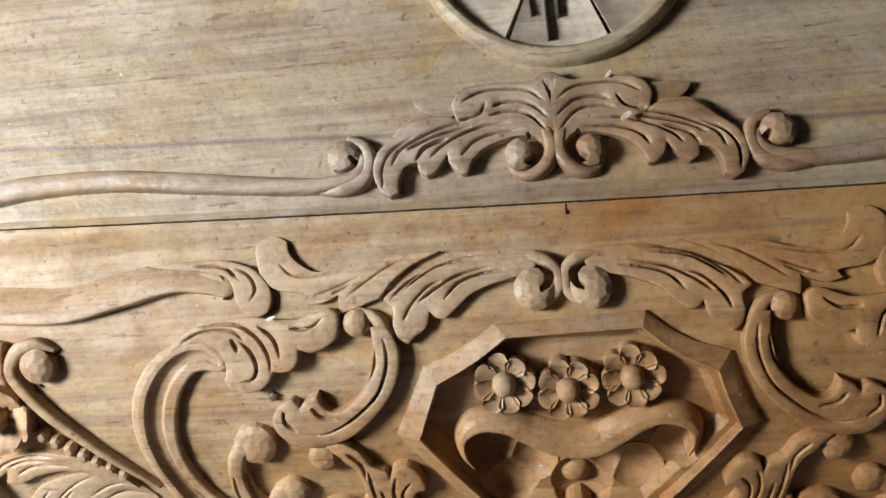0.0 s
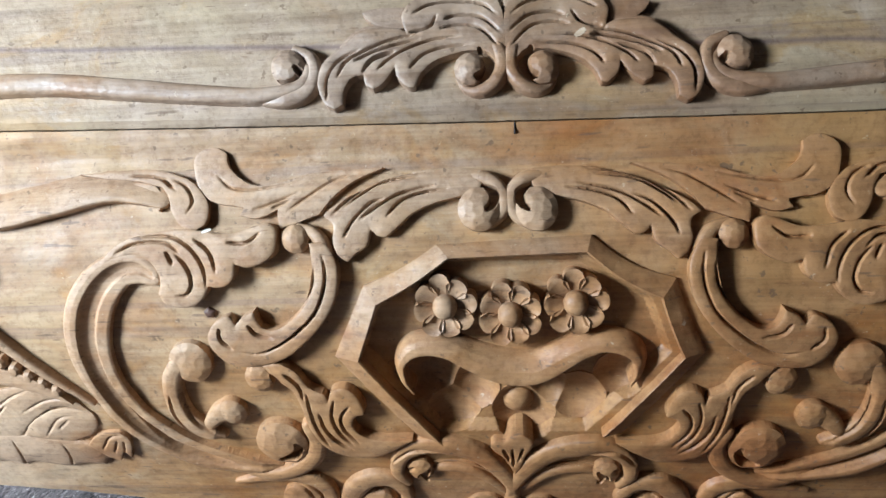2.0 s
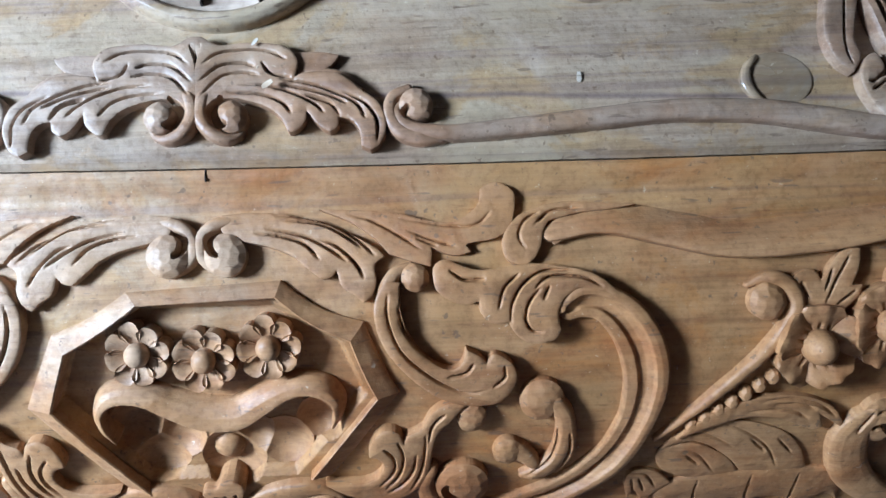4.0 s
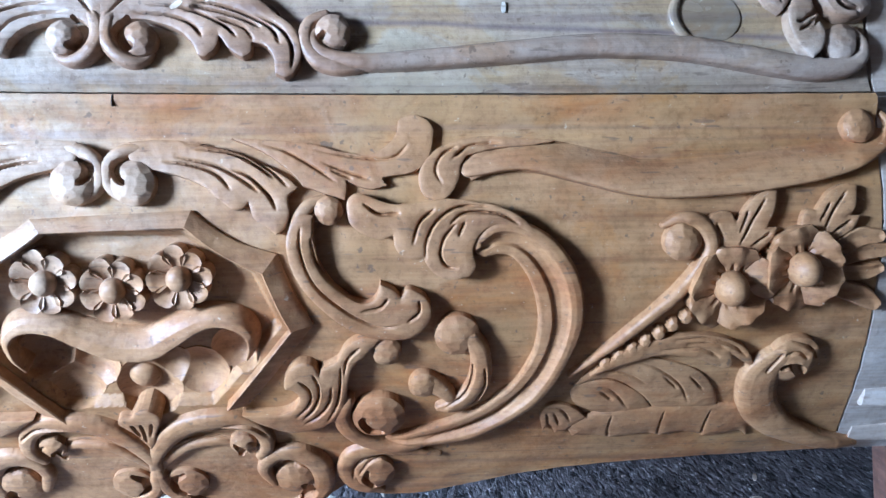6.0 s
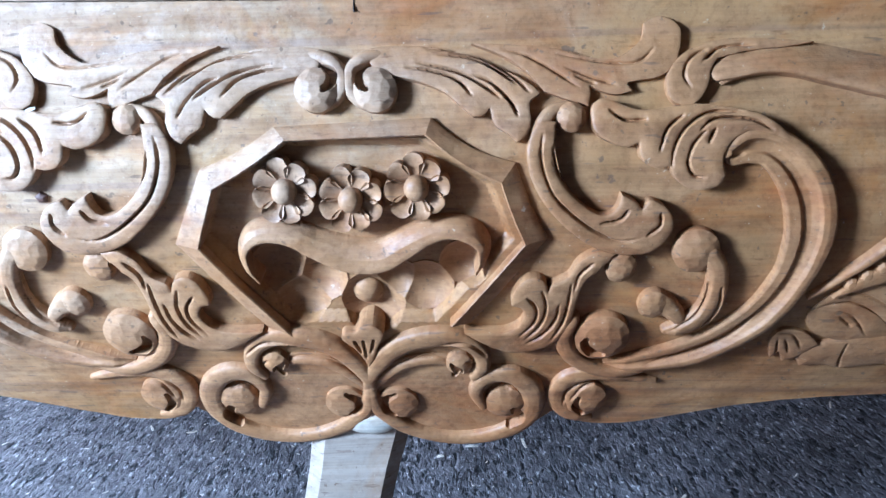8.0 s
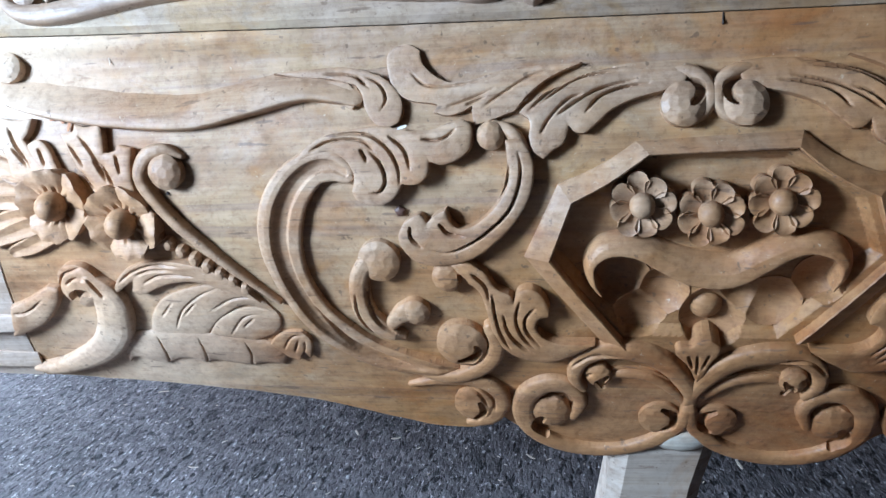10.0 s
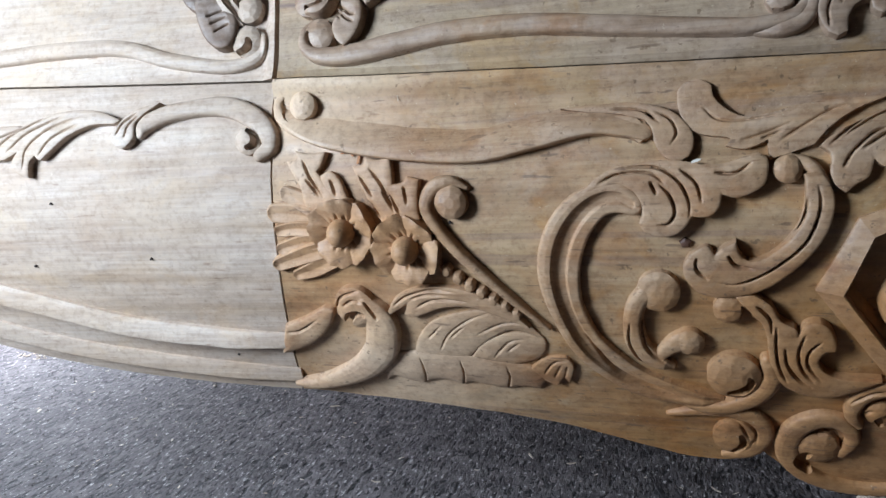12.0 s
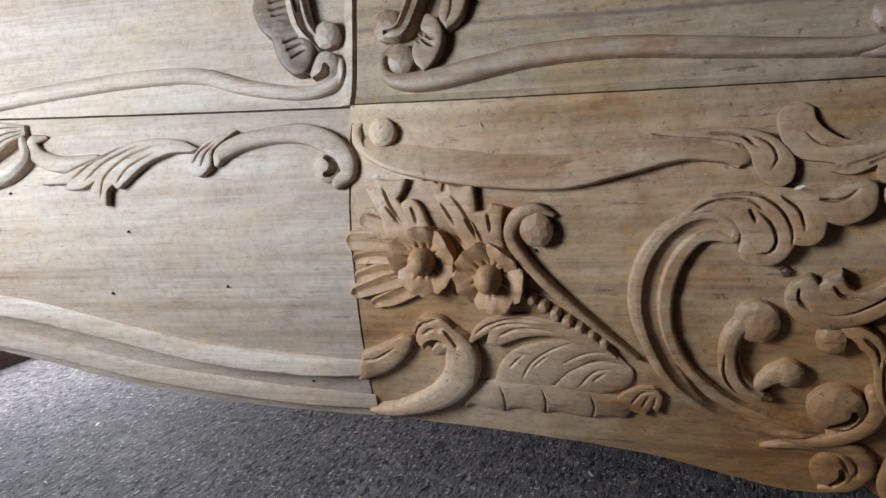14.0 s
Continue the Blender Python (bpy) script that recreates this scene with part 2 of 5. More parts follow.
def mesh_ob(name, verts, faces, material, parent=None, smooth=True, label="", crease=24):
    me = bpy.data.meshes.new(name)
    me.from_pydata([tuple(v) for v in verts], [], faces)
    me.materials.append(material)
    if smooth:
        me.polygons.foreach_set("use_smooth", [True] * len(me.polygons))
        me.set_sharp_from_angle(angle=radians(crease))
    me.update()
    ob = new(name, me)
    ob.parent = parent
    if label:
        tagged(ob, label)
    return ob


def box(name, lo, hi, material, parent=None, label="", bevel=0.004):
    bm = bmesh.new()
    bmesh.ops.create_cube(bm, size=1)
    for v in bm.verts:
        v.co = [lo[k] + (v.co[k] + 0.5) * (hi[k] - lo[k]) for k in range(3)]
    if bevel:
        bmesh.ops.bevel(bm, geom=bm.edges[:], offset=bevel, segments=2, affect='EDGES')
    me = bpy.data.meshes.new(name)
    bm.to_mesh(me)
    bm.free()
    me.materials.append(material)
    ob = new(name, me)
    ob.parent = parent
    if label:
        tagged(ob, label)
    return ob


AXIS, SEAM = 0.172, 0.877
NODE_V = np.array([.36, .44, .54, .59, .65, .70, .75, .80, .877, .94, 1.10, 1.3])
NODE_Y = np.array([.905, .862, .80, .770, .742, .727, .720, .725, .745, .763, .815, .88])


def eased(x, xs, ys):
    """A smooth curve through the nodes xs, ys."""
    x = np.asarray(x, float)
    slope = np.empty(len(xs))
    slope[1:-1] = (ys[2:] - ys[:-2]) / (xs[2:] - xs[:-2])
    slope[0], slope[-1] = (ys[1] - ys[0]) / (xs[1] - xs[0]), (ys[-1] - ys[-2]) / (xs[-1] - xs[-2])
    i = np.clip(np.searchsorted(xs, x) - 1, 0, len(xs) - 2)
    d = xs[i + 1] - xs[i]
    s = (x - xs[i]) / d
    c = np.clip(s, 0, 1)
    inner = (2 * c**3 - 3 * c**2 + 1) * ys[i] + (c**3 - 2 * c**2 + c) * d * slope[i] + (3 * c**2 - 2 * c**3) * ys[i + 1] + (c**3 - c**2) * d * slope[i + 1]
    return inner + np.where(s < 0, s * d * slope[i], 0) + np.where(s > 1, (s - 1) * d * slope[i + 1], 0)


def front(u, v):
    """The swelling front of the chest: y for a place u across and v up."""
    u = np.asarray(u, float)
    return eased(v, NODE_V, NODE_Y) + np.where(u > -0.54, -0.06 * u, 0.0324 + 0.04 * (u + 0.54))


def sag(u):
    return -0.0205 * (u - 0.17) + 0.012 * (u - 0.17) ** 2


def on_front(u, v, h):
    """World places h metres out from the front."""
    u, v, h = (np.asarray(a, float) for a in np.broadcast_arrays(u, v, h))
    h = h + 0.012 * np.clip((v - SEAM) / 0.002, 0, 1) * np.clip((u + 0.55) / 0.012, 0, 1)  # the upper boards stand proud
    e = 0.002
    yu, yv = (front(u + e, v) - front(u - e, v)) / (2 * e), (front(u, v + e) - front(u, v - e)) / (2 * e)
    n = np.stack([yu, -np.ones_like(yu), yv], -1)
    n /= np.linalg.norm(n, axis=-1, keepdims=True)
    return np.stack([u, front(u, v), v + sag(u)], -1) + h[..., None] * n


def rough_cut(p):
    """Small unevenness of hand carving, in -1 to 1."""
    return np.array([noise.noise(Vector((float(a) * 55, float(b) * 55, 3.1))) for a, b in p])


chest = tagged(new("carved_chest"), "large unfinished teak chest with swelling front carved in scrolls, flowers", "chest")
HALF = [(0, .446), (.025, .432), (.079, .418), (.13, .423), (.156, .433), (.185, .456), (.196, .463), (.21, .450), (.235, .443), (.28, .446), (.37, .468), (.45, .481), (.57, .489), (.76, .494)]
HALF_D, HALF_V = np.array(HALF).T
SIDE_U, SIDE_V = np.array([(-1.9, .69), (-1.5, .63), (-1.237, .586), (-1.06, .552), (-.90, .515), (-.73, .497), (-.52, .492)]).T
LEFT_END, RIGHT_END, TOP = -1.75, 1.5, 1.27


BAY_V, BAY_U = np.array([(.49, -.575), (.56, -.562), (.62, -.552), (.70, -.542), (.80, -.537), (.872, -.535), (.886, -.527), (1.0, -.532), (1.3, -.55)]).T


def bay_seam(v):
    return eased(np.asarray(v, float), BAY_V, BAY_U)


# inner edges of the cartouche, from its top to its foot, on one half
CART = [(0.0, 0.763), (0.061, 0.763), (0.122, 0.724), (0.142, 0.672), (0.070, 0.584), (0.0, 0.584)]
# bowls of the shell hollow in the cartouche: place, radius, depth
BOWLS = [(0.098, 0.638, 0.0277, 0.019), (0.117, 0.608, 0.026, 0.012), (0.183, 0.602, 0.031, 0.012), (0.233, 0.618, 0.027, 0.012), (0.269, 0.644, 0.023, 0.013), (0.134, 0.626, 0.026, 0.016), (0.207, 0.624, 0.023, 0.016)]


def dent(u, v):
    """Depth to which the ground inside the cartouche and below its lip is cut away."""
    d = np.abs(u - AXIS)
    inside = np.full(np.shape(u), 1.0)
    for (a, b), (c, e) in zip(CART[:-1], CART[1:]):
        length = math.hypot(c - a, e - b)
        inside = np.minimum(inside, ((e - b) * (d - a) - (c - a) * (v - b)) / length)
    field = np.clip(inside / 0.006, 0, 1)
    mouth = np.max([np.clip((0.96 * r - np.hypot(u - a, v - b)) / 0.004, 0, 1) for a, b, r, _ in BOWLS], axis=0)
    # the uncut edge of the board under the joint stands higher
    above = np.clip((v - 0.848) / 0.026, 0, 1)
    return 0.011 * field + 0.024 * mouth - 0.0112 * above * above * (3 - 2 * above)


def panel(name, u_lo, u_hi, v_lo, v_hi, material, label, nu, nv, cut=False, thick=0.03):
    """A board of the swelling front; the four borders are functions (u of v, v of u)."""
    s, r = np.meshgrid(np.linspace(0, 1, nu), np.linspace(0, 1, nv))
    mid = 0.5
    u = u_lo(mid) + s * (u_hi(mid) - u_lo(mid))
    v = v_lo(u) + r * (v_hi(u) - v_lo(u))
    u = u_lo(v) + s * (u_hi(v) - u_lo(v))
    wave = rough_cut(np.stack([u.ravel() * 0.5, v.ravel()], 1)).reshape(u.shape)
    h = 0.0012 * wave - (dent(u, v) if cut else 0)
    if name == "upper_front_panel":
        # the upper boards are rounded under
        h = h - 0.0015 * np.clip(1 - (v - SEAM) / 0.006, 0, 1) ** 2
    a, b = on_front(u, v, h).reshape(-1, 3), on_front(u, v, -thick).reshape(-1, 3)
    b[:, 1] = np.maximum(b[:, 1], a[:, 1] + thick * 0.6)
    k = nu * nv
    idx = np.arange(k).reshape(nv, nu)
    q = np.stack([idx[:-1, :-1], idx[:-1, 1:], idx[1:, 1:], idx[1:, :-1]], -1).reshape(-1, 4)
    faces = q.tolist() + (q[:, ::-1] + k).tolist()
    ring = np.concatenate([idx[0, :], idx[1:, -1], idx[-1, -2::-1], idx[-2:0:-1, 0]])
    faces += [[int(j), int(i), int(i) + k, int(j) + k] for i, j in zip(ring, np.roll(ring, -1))]
    return mesh_ob(name, np.concatenate([a, b]), faces, material, chest, True, label)


gap = 0.0012
panel("lower_front_panel", lambda v: bay_seam(v) + gap, lambda v: 0.326 - bay_seam(v) - gap, lambda u: eased(np.abs(u - AXIS), HALF_D, HALF_V), lambda u: SEAM - gap + 0 * u,
      GROUND, "lower board of pale teak cut in scallops below", 820, 250, True)
panel("upper_front_panel", lambda v: bay_seam(v) + gap, lambda v: 0.326 - bay_seam(v) - gap, lambda u: SEAM + 0.0014 + 0 * u, lambda u: TOP + 0 * u,
      UPPER, "upper board of streaked teak with pencil marks", 220, 70)
panel("lower_end_panel", lambda v: LEFT_END + 0 * np.asarray(v, float), lambda v: bay_seam(v) - gap, lambda u: eased(u, SIDE_U, SIDE_V), lambda u: SEAM - gap + 0 * u,
      PALE, "smooth pale end board rising to one side", 180, 60)
panel("upper_end_panel", lambda v: LEFT_END + 0 * np.asarray(v, float), lambda v: bay_seam(v) - gap * 4, lambda u: SEAM + gap + 0 * u, lambda u: TOP + 0 * u,
      PALE, "pale upper end board", 160, 60)
panel("lower_end_panel", lambda v: 0.326 - bay_seam(v) + gap, lambda v: 1.5 + 0 * np.asarray(v, float), lambda u: eased(2 * AXIS - u, SIDE_U, SIDE_V), lambda u: SEAM - gap + 0 * u,
      PALE, "smooth pale end board rising to one side", 90, 50)
panel("upper_end_panel", lambda v: 0.326 - bay_seam(v) + gap * 2.5, lambda v: 1.5 + 0 * np.asarray(v, float), lambda u: SEAM + gap + 0 * u, lambda u: TOP + 0 * u,
      PALE, "pale upper end board", 90, 50)
box("back", (LEFT_END, 1.32, 0.5), (RIGHT_END, 1.35, 1.30), GROUND, chest)
box("top", (LEFT_END - 0.02, 0.86, 1.30), (RIGHT_END + 0.03, 1.36, 1.335), UPPER, chest)
box("side", (RIGHT_END - 0.03, 0.80, 0.62), (RIGHT_END - 0.002, 1.32, 1.30), GROUND, chest)
box("side", (LEFT_END, 0.90, 0.72), (LEFT_END + 0.03, 1.32, 1.36), PALE, chest)
box("bottom", (LEFT_END, 0.88, 0.60), (RIGHT_END - 0.03, 1.32, 0.62), GROUND, chest)


def spline(pts, per=9, straight=False):
    """Smooth places and half widths along control points (u, v, half width)."""
    p = np.array(pts, float)
    if straight:
        return np.concatenate([p[i] + (p[i + 1] - p[i]) * np.linspace(0, 1, per, endpoint=False)[:, None] for i in range(len(p) - 1)] + [p[-1:]])
    q = np.concatenate([2 * p[:1] - p[1:2], p, 2 * p[-1:] - p[-2:-1]])
    out = []
    for i in range(1, len(q) - 2):
        a, b, c, d = q[i - 1 : i + 3]
        t = np.linspace(0, 1, per, endpoint=False)[:, None]
        out.append(0.5 * (2 * b + (c - a) * t + (2 * a - 5 * b + 4 * c - d) * t**2 + (3 * b - a - 3 * c + d) * t**3))
    return np.concatenate(out + [p[-1:]])


def section(kind, s):
    """Height across a carved band, s from -1 to 1."""
    if kind == "round":
        return np.interp(np.abs(s), [0, 0.34, 0.42, 0.80, 0.88, 1], [1.0, 0.985, 0.95, 0.74, 0.66, 0.40])
    if kind == "channel":
        return np.interp(s, [-1, -0.85, -0.3, -0.22, 0.1, 0.4, 0.46, 0.72, 0.8, 1], [0.66, 0.92, 1.0, 0.72, 0.46, 0.6, 0.84, 0.84, 0.62, 0.5])
    if kind == "fade":
        return np.interp(s, [-1, -0.88, -0.55, 0.0, 0.3, 0.6, 0.85, 1], [0.80, 0.97, 1.0, 0.90, 0.72, 0.44, 0.16, 0.0])
    if kind == "ledge":
        return np.interp(s, [-1, -0.7, 0.1, 0.55, 0.68, 0.9, 1], [0.28, 0.5, 0.86, 1.0, 0.98, 0.66, 0.5])
    if kind == "cup":
        return 0.45 + 0.55 * np.abs(s) ** 1.8
    return (0.90 + 0.10 * s) * np.interp(np.abs(s), [0, 0.7, 0.93, 1], [0.93, 1.0, 0.985, 0.86])


def sweep(pts, kind, height, flip=1, tips=(0.45, 0.7), turn=1, cap=0.95):
    """Verts and faces of a band that swells out of the front along pts. flip -1: mirrored about the chest's axis."""
    line = spline(pts, 9)
    uv, w = line[:, :2], np.maximum(line[:, 2], 0.0012)
    d = np.gradient(uv, axis=0)
    d /= np.linalg.norm(d, axis=1, keepdims=True) + 1e-9
    side = np.stack([-d[:, 1], d[:, 0]], 1) * turn
    fluted = kind.startswith("flute")
    n = int(kind[-1]) if fluted else 1
    s = np.linspace(-1, 1, 21)
    cuts = np.linspace(-1, 1, n + 1)[1:-1] if fluted else np.zeros(0)
    for c in cuts:
        s = np.r_[s[np.abs(s - c) > 0.085], c - 0.08, c, c + 0.08]
    s = np.sort(s)
    m = len(s)
    prof = section(kind, s)
    nick = np.array([np.abs(cuts - x).min() < 0.01 if len(cuts) else False for x in s])
    if kind == "fade":
        s = np.where(s > 0, s * 2.3, s)
    s, prof, nick = np.r_[-1.04, s, 1.04], np.r_[0, prof, 0], np.r_[False, nick, False]
    low = np.r_[True, np.zeros(m, bool), True]
    along = np.linspace(0, 1, len(uv))
    rise = np.minimum(1, tips[0] + (1 - tips[0]) * along / 0.12) * np.minimum(1, tips[1] + (1 - tips[1]) * (1 - along) / 0.2)
    at = uv[:, None] + side[:, None] * (w[:, None] * s[None, :])[..., None]
    h = height * rise[:, None] * prof[None, :]
    # gouged lines that run out before the tip
    line_depth = np.clip(np.minimum(along / 0.15, (0.93 - along) / 0.18), 0, 1)
    h = h - abs(height) * (0.33 if kind.startswith("flute") else 0.12) * line_depth[:, None] * nick[None, :]
    if cap:
        # the end is rounded off, and fluted ends part into fingers
        lobes = np.abs(np.sin(n * math.pi * (np.clip(s, -1, 1) + 1) / 2)) ** 0.55 if n > 1 else 1
        blunt = n < 3
        reach = (cap * w[-1] if blunt else min(cap * w[-1], 0.012)) * (np.sqrt(np.maximum(0, 1 - np.clip(s, -1, 1) ** 2)) * (0.85 + 0.15 * lobes if blunt else 0.35 + 0.75 * lobes))
        rows = [at[-1] + d[-1] * (reach * k)[:, None] for k in (0.4, 0.75, 1.0)]
        at = np.concatenate([at, np.array(rows)])
        h = np.concatenate([h, h[-1:] * 0.97, h[-1:] * 0.9, h[-1:] * 0.78])
    h = h + abs(height) * 0.06 * rough_cut(at.reshape(-1, 2)).reshape(h.shape)
    h = np.where(low[None, :], -0.030, h)
    u = at[..., 0] if flip > 0 else 2 * MIRROR[0] - at[..., 0]
    verts = on_front(u, at[..., 1], h).reshape(-1, 3)
    k = len(s)
    idx = np.arange(len(verts)).reshape(-1, k)
    last = len(verts)
    skirt = on_front(u[-1], at[-1, :, 1], -0.030)
    verts = np.concatenate([verts, skirt])
    idx = np.concatenate([idx, np.arange(last, last + k)[None]])
    faces = np.stack([idx[:-1, :-1], idx[1:, :-1], idx[1:, 1:], idx[:-1, 1:]], -1).reshape(-1, 4).tolist()
    faces += [idx[0].tolist()]
    if flip * turn < 0:
        faces = [f[::-1] for f in faces]
    return verts, faces


MIRROR = [AXIS]


def wood_for(u, v):
    if u < -0.545:
        return PALE
    if v > SEAM:
        return GREYED
    return CARVED


def ornament(name, kind, height, pts, twin=False, turn=1):
    for flip in (1, -1) if twin else (1,):
        v, f = sweep(pts, kind, height * 0.78, flip, turn=turn)
        mesh_ob(name, v, f, wood_for(pts[0][0], pts[0][1]), chest, True)


def dome(u, v, r, height, rings=7, around=18, squash=1.0, twist=0.0):
    """A faceted boss standing on the front."""
    a = np.linspace(0, 2 * math.pi, around, endpoint=False) + twist
    verts = []
    for k in range(rings + 1):
        p = k / rings * math.pi / 2
        rr, hh = r * math.cos(p) ** 0.85, height * math.sin(p)
        if k == 0:
            verts.append(on_front(u + r * np.cos(a), v + r * squash * np.sin(a), -0.014 + 0 * a))
            verts.append(on_front(u + r * np.cos(a), v + r * squash * np.sin(a), 0.35 * height + 0 * a))
        elif k < rings:
            verts.append(on_front(u + rr * np.cos(a), v + rr * squash * np.sin(a), 0.35 * height + 0.65 * hh + 0 * a))
    verts = np.concatenate(verts + [on_front([u], [v], [height])])
    n = around
    rows = (len(verts) - 1) // n
    faces = [[k * n + i, k * n + (i + 1) % n, (k + 1) * n + (i + 1) % n, (k + 1) * n + i] for k in range(rows - 1) for i in range(n)]
    faces += [[(rows - 1) * n + i, (rows - 1) * n + (i + 1) % n, len(verts) - 1] for i in range(n)]
    return verts, faces


def flower(u, v, r, petals, turn, height, base=0.0, boss=0.38, notch=0.0):
    """A carved blossom with cupped petals round a domed eye; notch ruffles the petals' ends."""
    eye, f = dome(u, v, r * boss, base + height + (0.012 if notch else 0.005), 9, 20)
    root = mesh_ob("flower", eye, f, CARVED, chest, True, "carved blossom with cupped petals round a domed eye")
    n, rows = 15, 9
    for k in range(petals):
        wob = math.sin(7.3 * k + u * 90)
        a0 = turn + 2 * math.pi * k / petals + (0.06 if notch else 0.02) * wob
        long = r * (1 + 0.05 * math.sin(4.1 * k + v * 70))
        wide = r * math.sin(math.pi / petals) * (0.95 if not notch else 1.04)
        s, t = np.meshgrid(np.linspace(-1, 1, n), np.linspace(0, 1, rows))
        tip = 0.74 + 0.26 * np.sqrt(np.maximum(0, 1 - np.abs(s) ** 2.2))
        if notch:
            tip = 0.78 + 0.20 * np.sqrt(np.maximum(0, 1 - np.abs(s) ** 3)) + notch * np.cos(2.5 * math.pi * s + wob)
        rad = long * (0.26 + (tip - 0.26) * t)
        across = s * wide * np.interp(t, [0, 0.3, 0.6, 0.8, 1.0], [0.285, 0.54, 0.81, 0.96, 0.86] if not notch else [0.75, 0.86, 0.97, 1.0, 0.88])
        cup = base + height * ((0.20 + 0.62 * t**1.2 if notch else 0.25 + 0.50 * t**1.2) + 0.16 * np.abs(s) ** 2 * np.sqrt(t) + (0.05 * (k % 2) if notch else 0) - 0.08 * (t > 0.93))
        vein = np.exp(-((s / 0.09) ** 2)) * np.clip(((0.55 if notch else 0.86) - t) / 0.2, 0, 1)
        if notch:
            vein = vein + (np.exp(-(((np.abs(s) - 0.45) / 0.09) ** 2)) * np.clip((0.5 - t) / 0.2, 0, 1))
            cup = cup + 0.10 * height * np.cos(2.5 * math.pi * s + wob) * t**2 - 0.62 * height * np.abs(s) ** 2.5 + 0.16 * height * (k % 2) + 0.12 * height * (s if k % 2 else -s) * t
        cup = cup - (0.20 if notch else 0.0) * height * vein
        uu = u + rad * math.cos(a0) - across * math.sin(a0)
        vv = v + rad * math.sin(a0) + across * math.cos(a0)
        cup = cup + 0.05 * height * rough_cut(np.stack([uu.ravel(), vv.ravel()], 1)).reshape(cup.shape)
        top = on_front(uu, vv, cup).reshape(-1, 3)
        ring = np.arange(n * rows).reshape(rows, n)
        border = np.concatenate([ring[0], ring[1:, -1], ring[-1, -2::-1], ring[-2:0:-1, 0]])
        low = on_front(uu.ravel()[border], vv.ravel()[border], -0.03)
        faces = np.stack([ring[:-1, :-1], ring[1:, :-1], ring[1:, 1:], ring[:-1, 1:]], -1).reshape(-1, 4).tolist()
        m = len(border)
        faces += [[int(border[i]), int(border[(i + 1) % m]), n * rows + (i + 1) % m, n * rows + i] for i in range(m)]
        mesh_ob("petal", np.concatenate([top, low]), faces, CARVED, root)
    return root


def nearest(p, line, closed=False):
    """For places p: distance to a polyline, its nearest place, the share of its length there, and the side (1: left)."""
    a = line
    b = np.roll(line, -1, axis=0) if closed else line[1:]
    a = a[: len(b)]
    d = b - a
    size = np.maximum((d**2).sum(1), 1e-14)
    best = np.full(len(p), 9.0)
    spot_, share, side = np.zeros_like(p), np.zeros(len(p)), np.zeros(len(p))
    for k in range(len(a)):
        w = p - a[k]
        t = np.clip((w @ d[k]) / size[k], 0, 1)
        q = a[k] + t[:, None] * d[k]
        r = np.hypot(*(p - q).T)
        hit = r < best
        best = np.where(hit, r, best)
        spot_[hit] = q[hit]
        share[hit] = ((k + t) / len(a))[hit]
        side[hit] = np.sign(d[k, 0] * w[:, 1] - d[k, 1] * w[:, 0])[hit]
    return best, spot_, share, side


def noisy(p, size=55.0):
    """Small unevenness of hand carving, in about -1 to 1."""
    x, y = p[:, 0] * size, p[:, 1] * size
    return 0.5 * np.sin(x * 1.3 + 1.7 * np.sin(y * 0.9)) * np.cos(y * 1.1 + 1.3 * np.sin(x * 0.7)) + 0.3 * np.sin(2.3 * x - 1.1 * y + np.sin(2.9 * y)) + 0.2 * np.cos(3.7 * y + 1.9 * x)


SECTIONS = {
    "half": ([-1, -0.95, -0.75, -0.45, 0, 0.45, 0.75, 0.95, 1], [0.60, 0.72, 0.87, 0.97, 1, 0.97, 0.87, 0.72, 0.60]),
    "cove": ([-1, -0.9, -0.45, -0.38, -0.32, 0, 0.26, 0.36, 0.6, 0.88, 1], [0.50, 0.60, 0.64, 0.50, 0.40, 0.46, 0.70, 0.96, 1, 0.92, 0.66]),
    "edge": ([-1, -0.85, -0.5, 0, 0.5, 0.9, 1], [0.85, 1, 0.98, 0.9, 0.75, 0.5, 0.35]),
    "roll": ([-1, -0.9, -0.6, 0, 0.45, 0.8, 1], [0.75, 0.97, 1, 0.85, 0.4, -0.3, -0.9]),
    "cup": ([-1, -0.85, -0.4, 0, 0.4, 0.85, 1], [0.75, 1, 0.78, 0.62, 0.72, 0.92, 0.7]),
}


def closed_curve(outline):
    """A smooth closed line through the places of an outline; places with a third value are corners."""
    p = np.array([q[:2] for q in outline for _ in range(3 if len(q) > 2 else 1)])
    n, ring = len(p), []
    for i in range(n):
        a, b, c, d = p[i - 1], p[i], p[(i + 1) % n], p[(i + 2) % n]
        if np.hypot(*(c - b)) > 1e-9:
            for t in np.linspace(0, 1, 5, endpoint=False):
                ring.append(0.5 * (2 * b + (c - a) * t + (2 * a - 5 * b + 4 * c - d) * t**2 + (3 * b - a - 3 * c + d) * t**3))
    return np.array(ring)


def within(g, ring):
    inside = np.zeros(len(g), bool)
    for (x0, y0), (x1, y1) in zip(ring, np.roll(ring, -1, axis=0)):
        cross = (y0 > g[:, 1]) != (y1 > g[:, 1])
        inside ^= cross & (g[:, 0] < (x1 - x0) * (g[:, 1] - y0) / (y1 - y0 + 1e-15) + x0)
    return inside


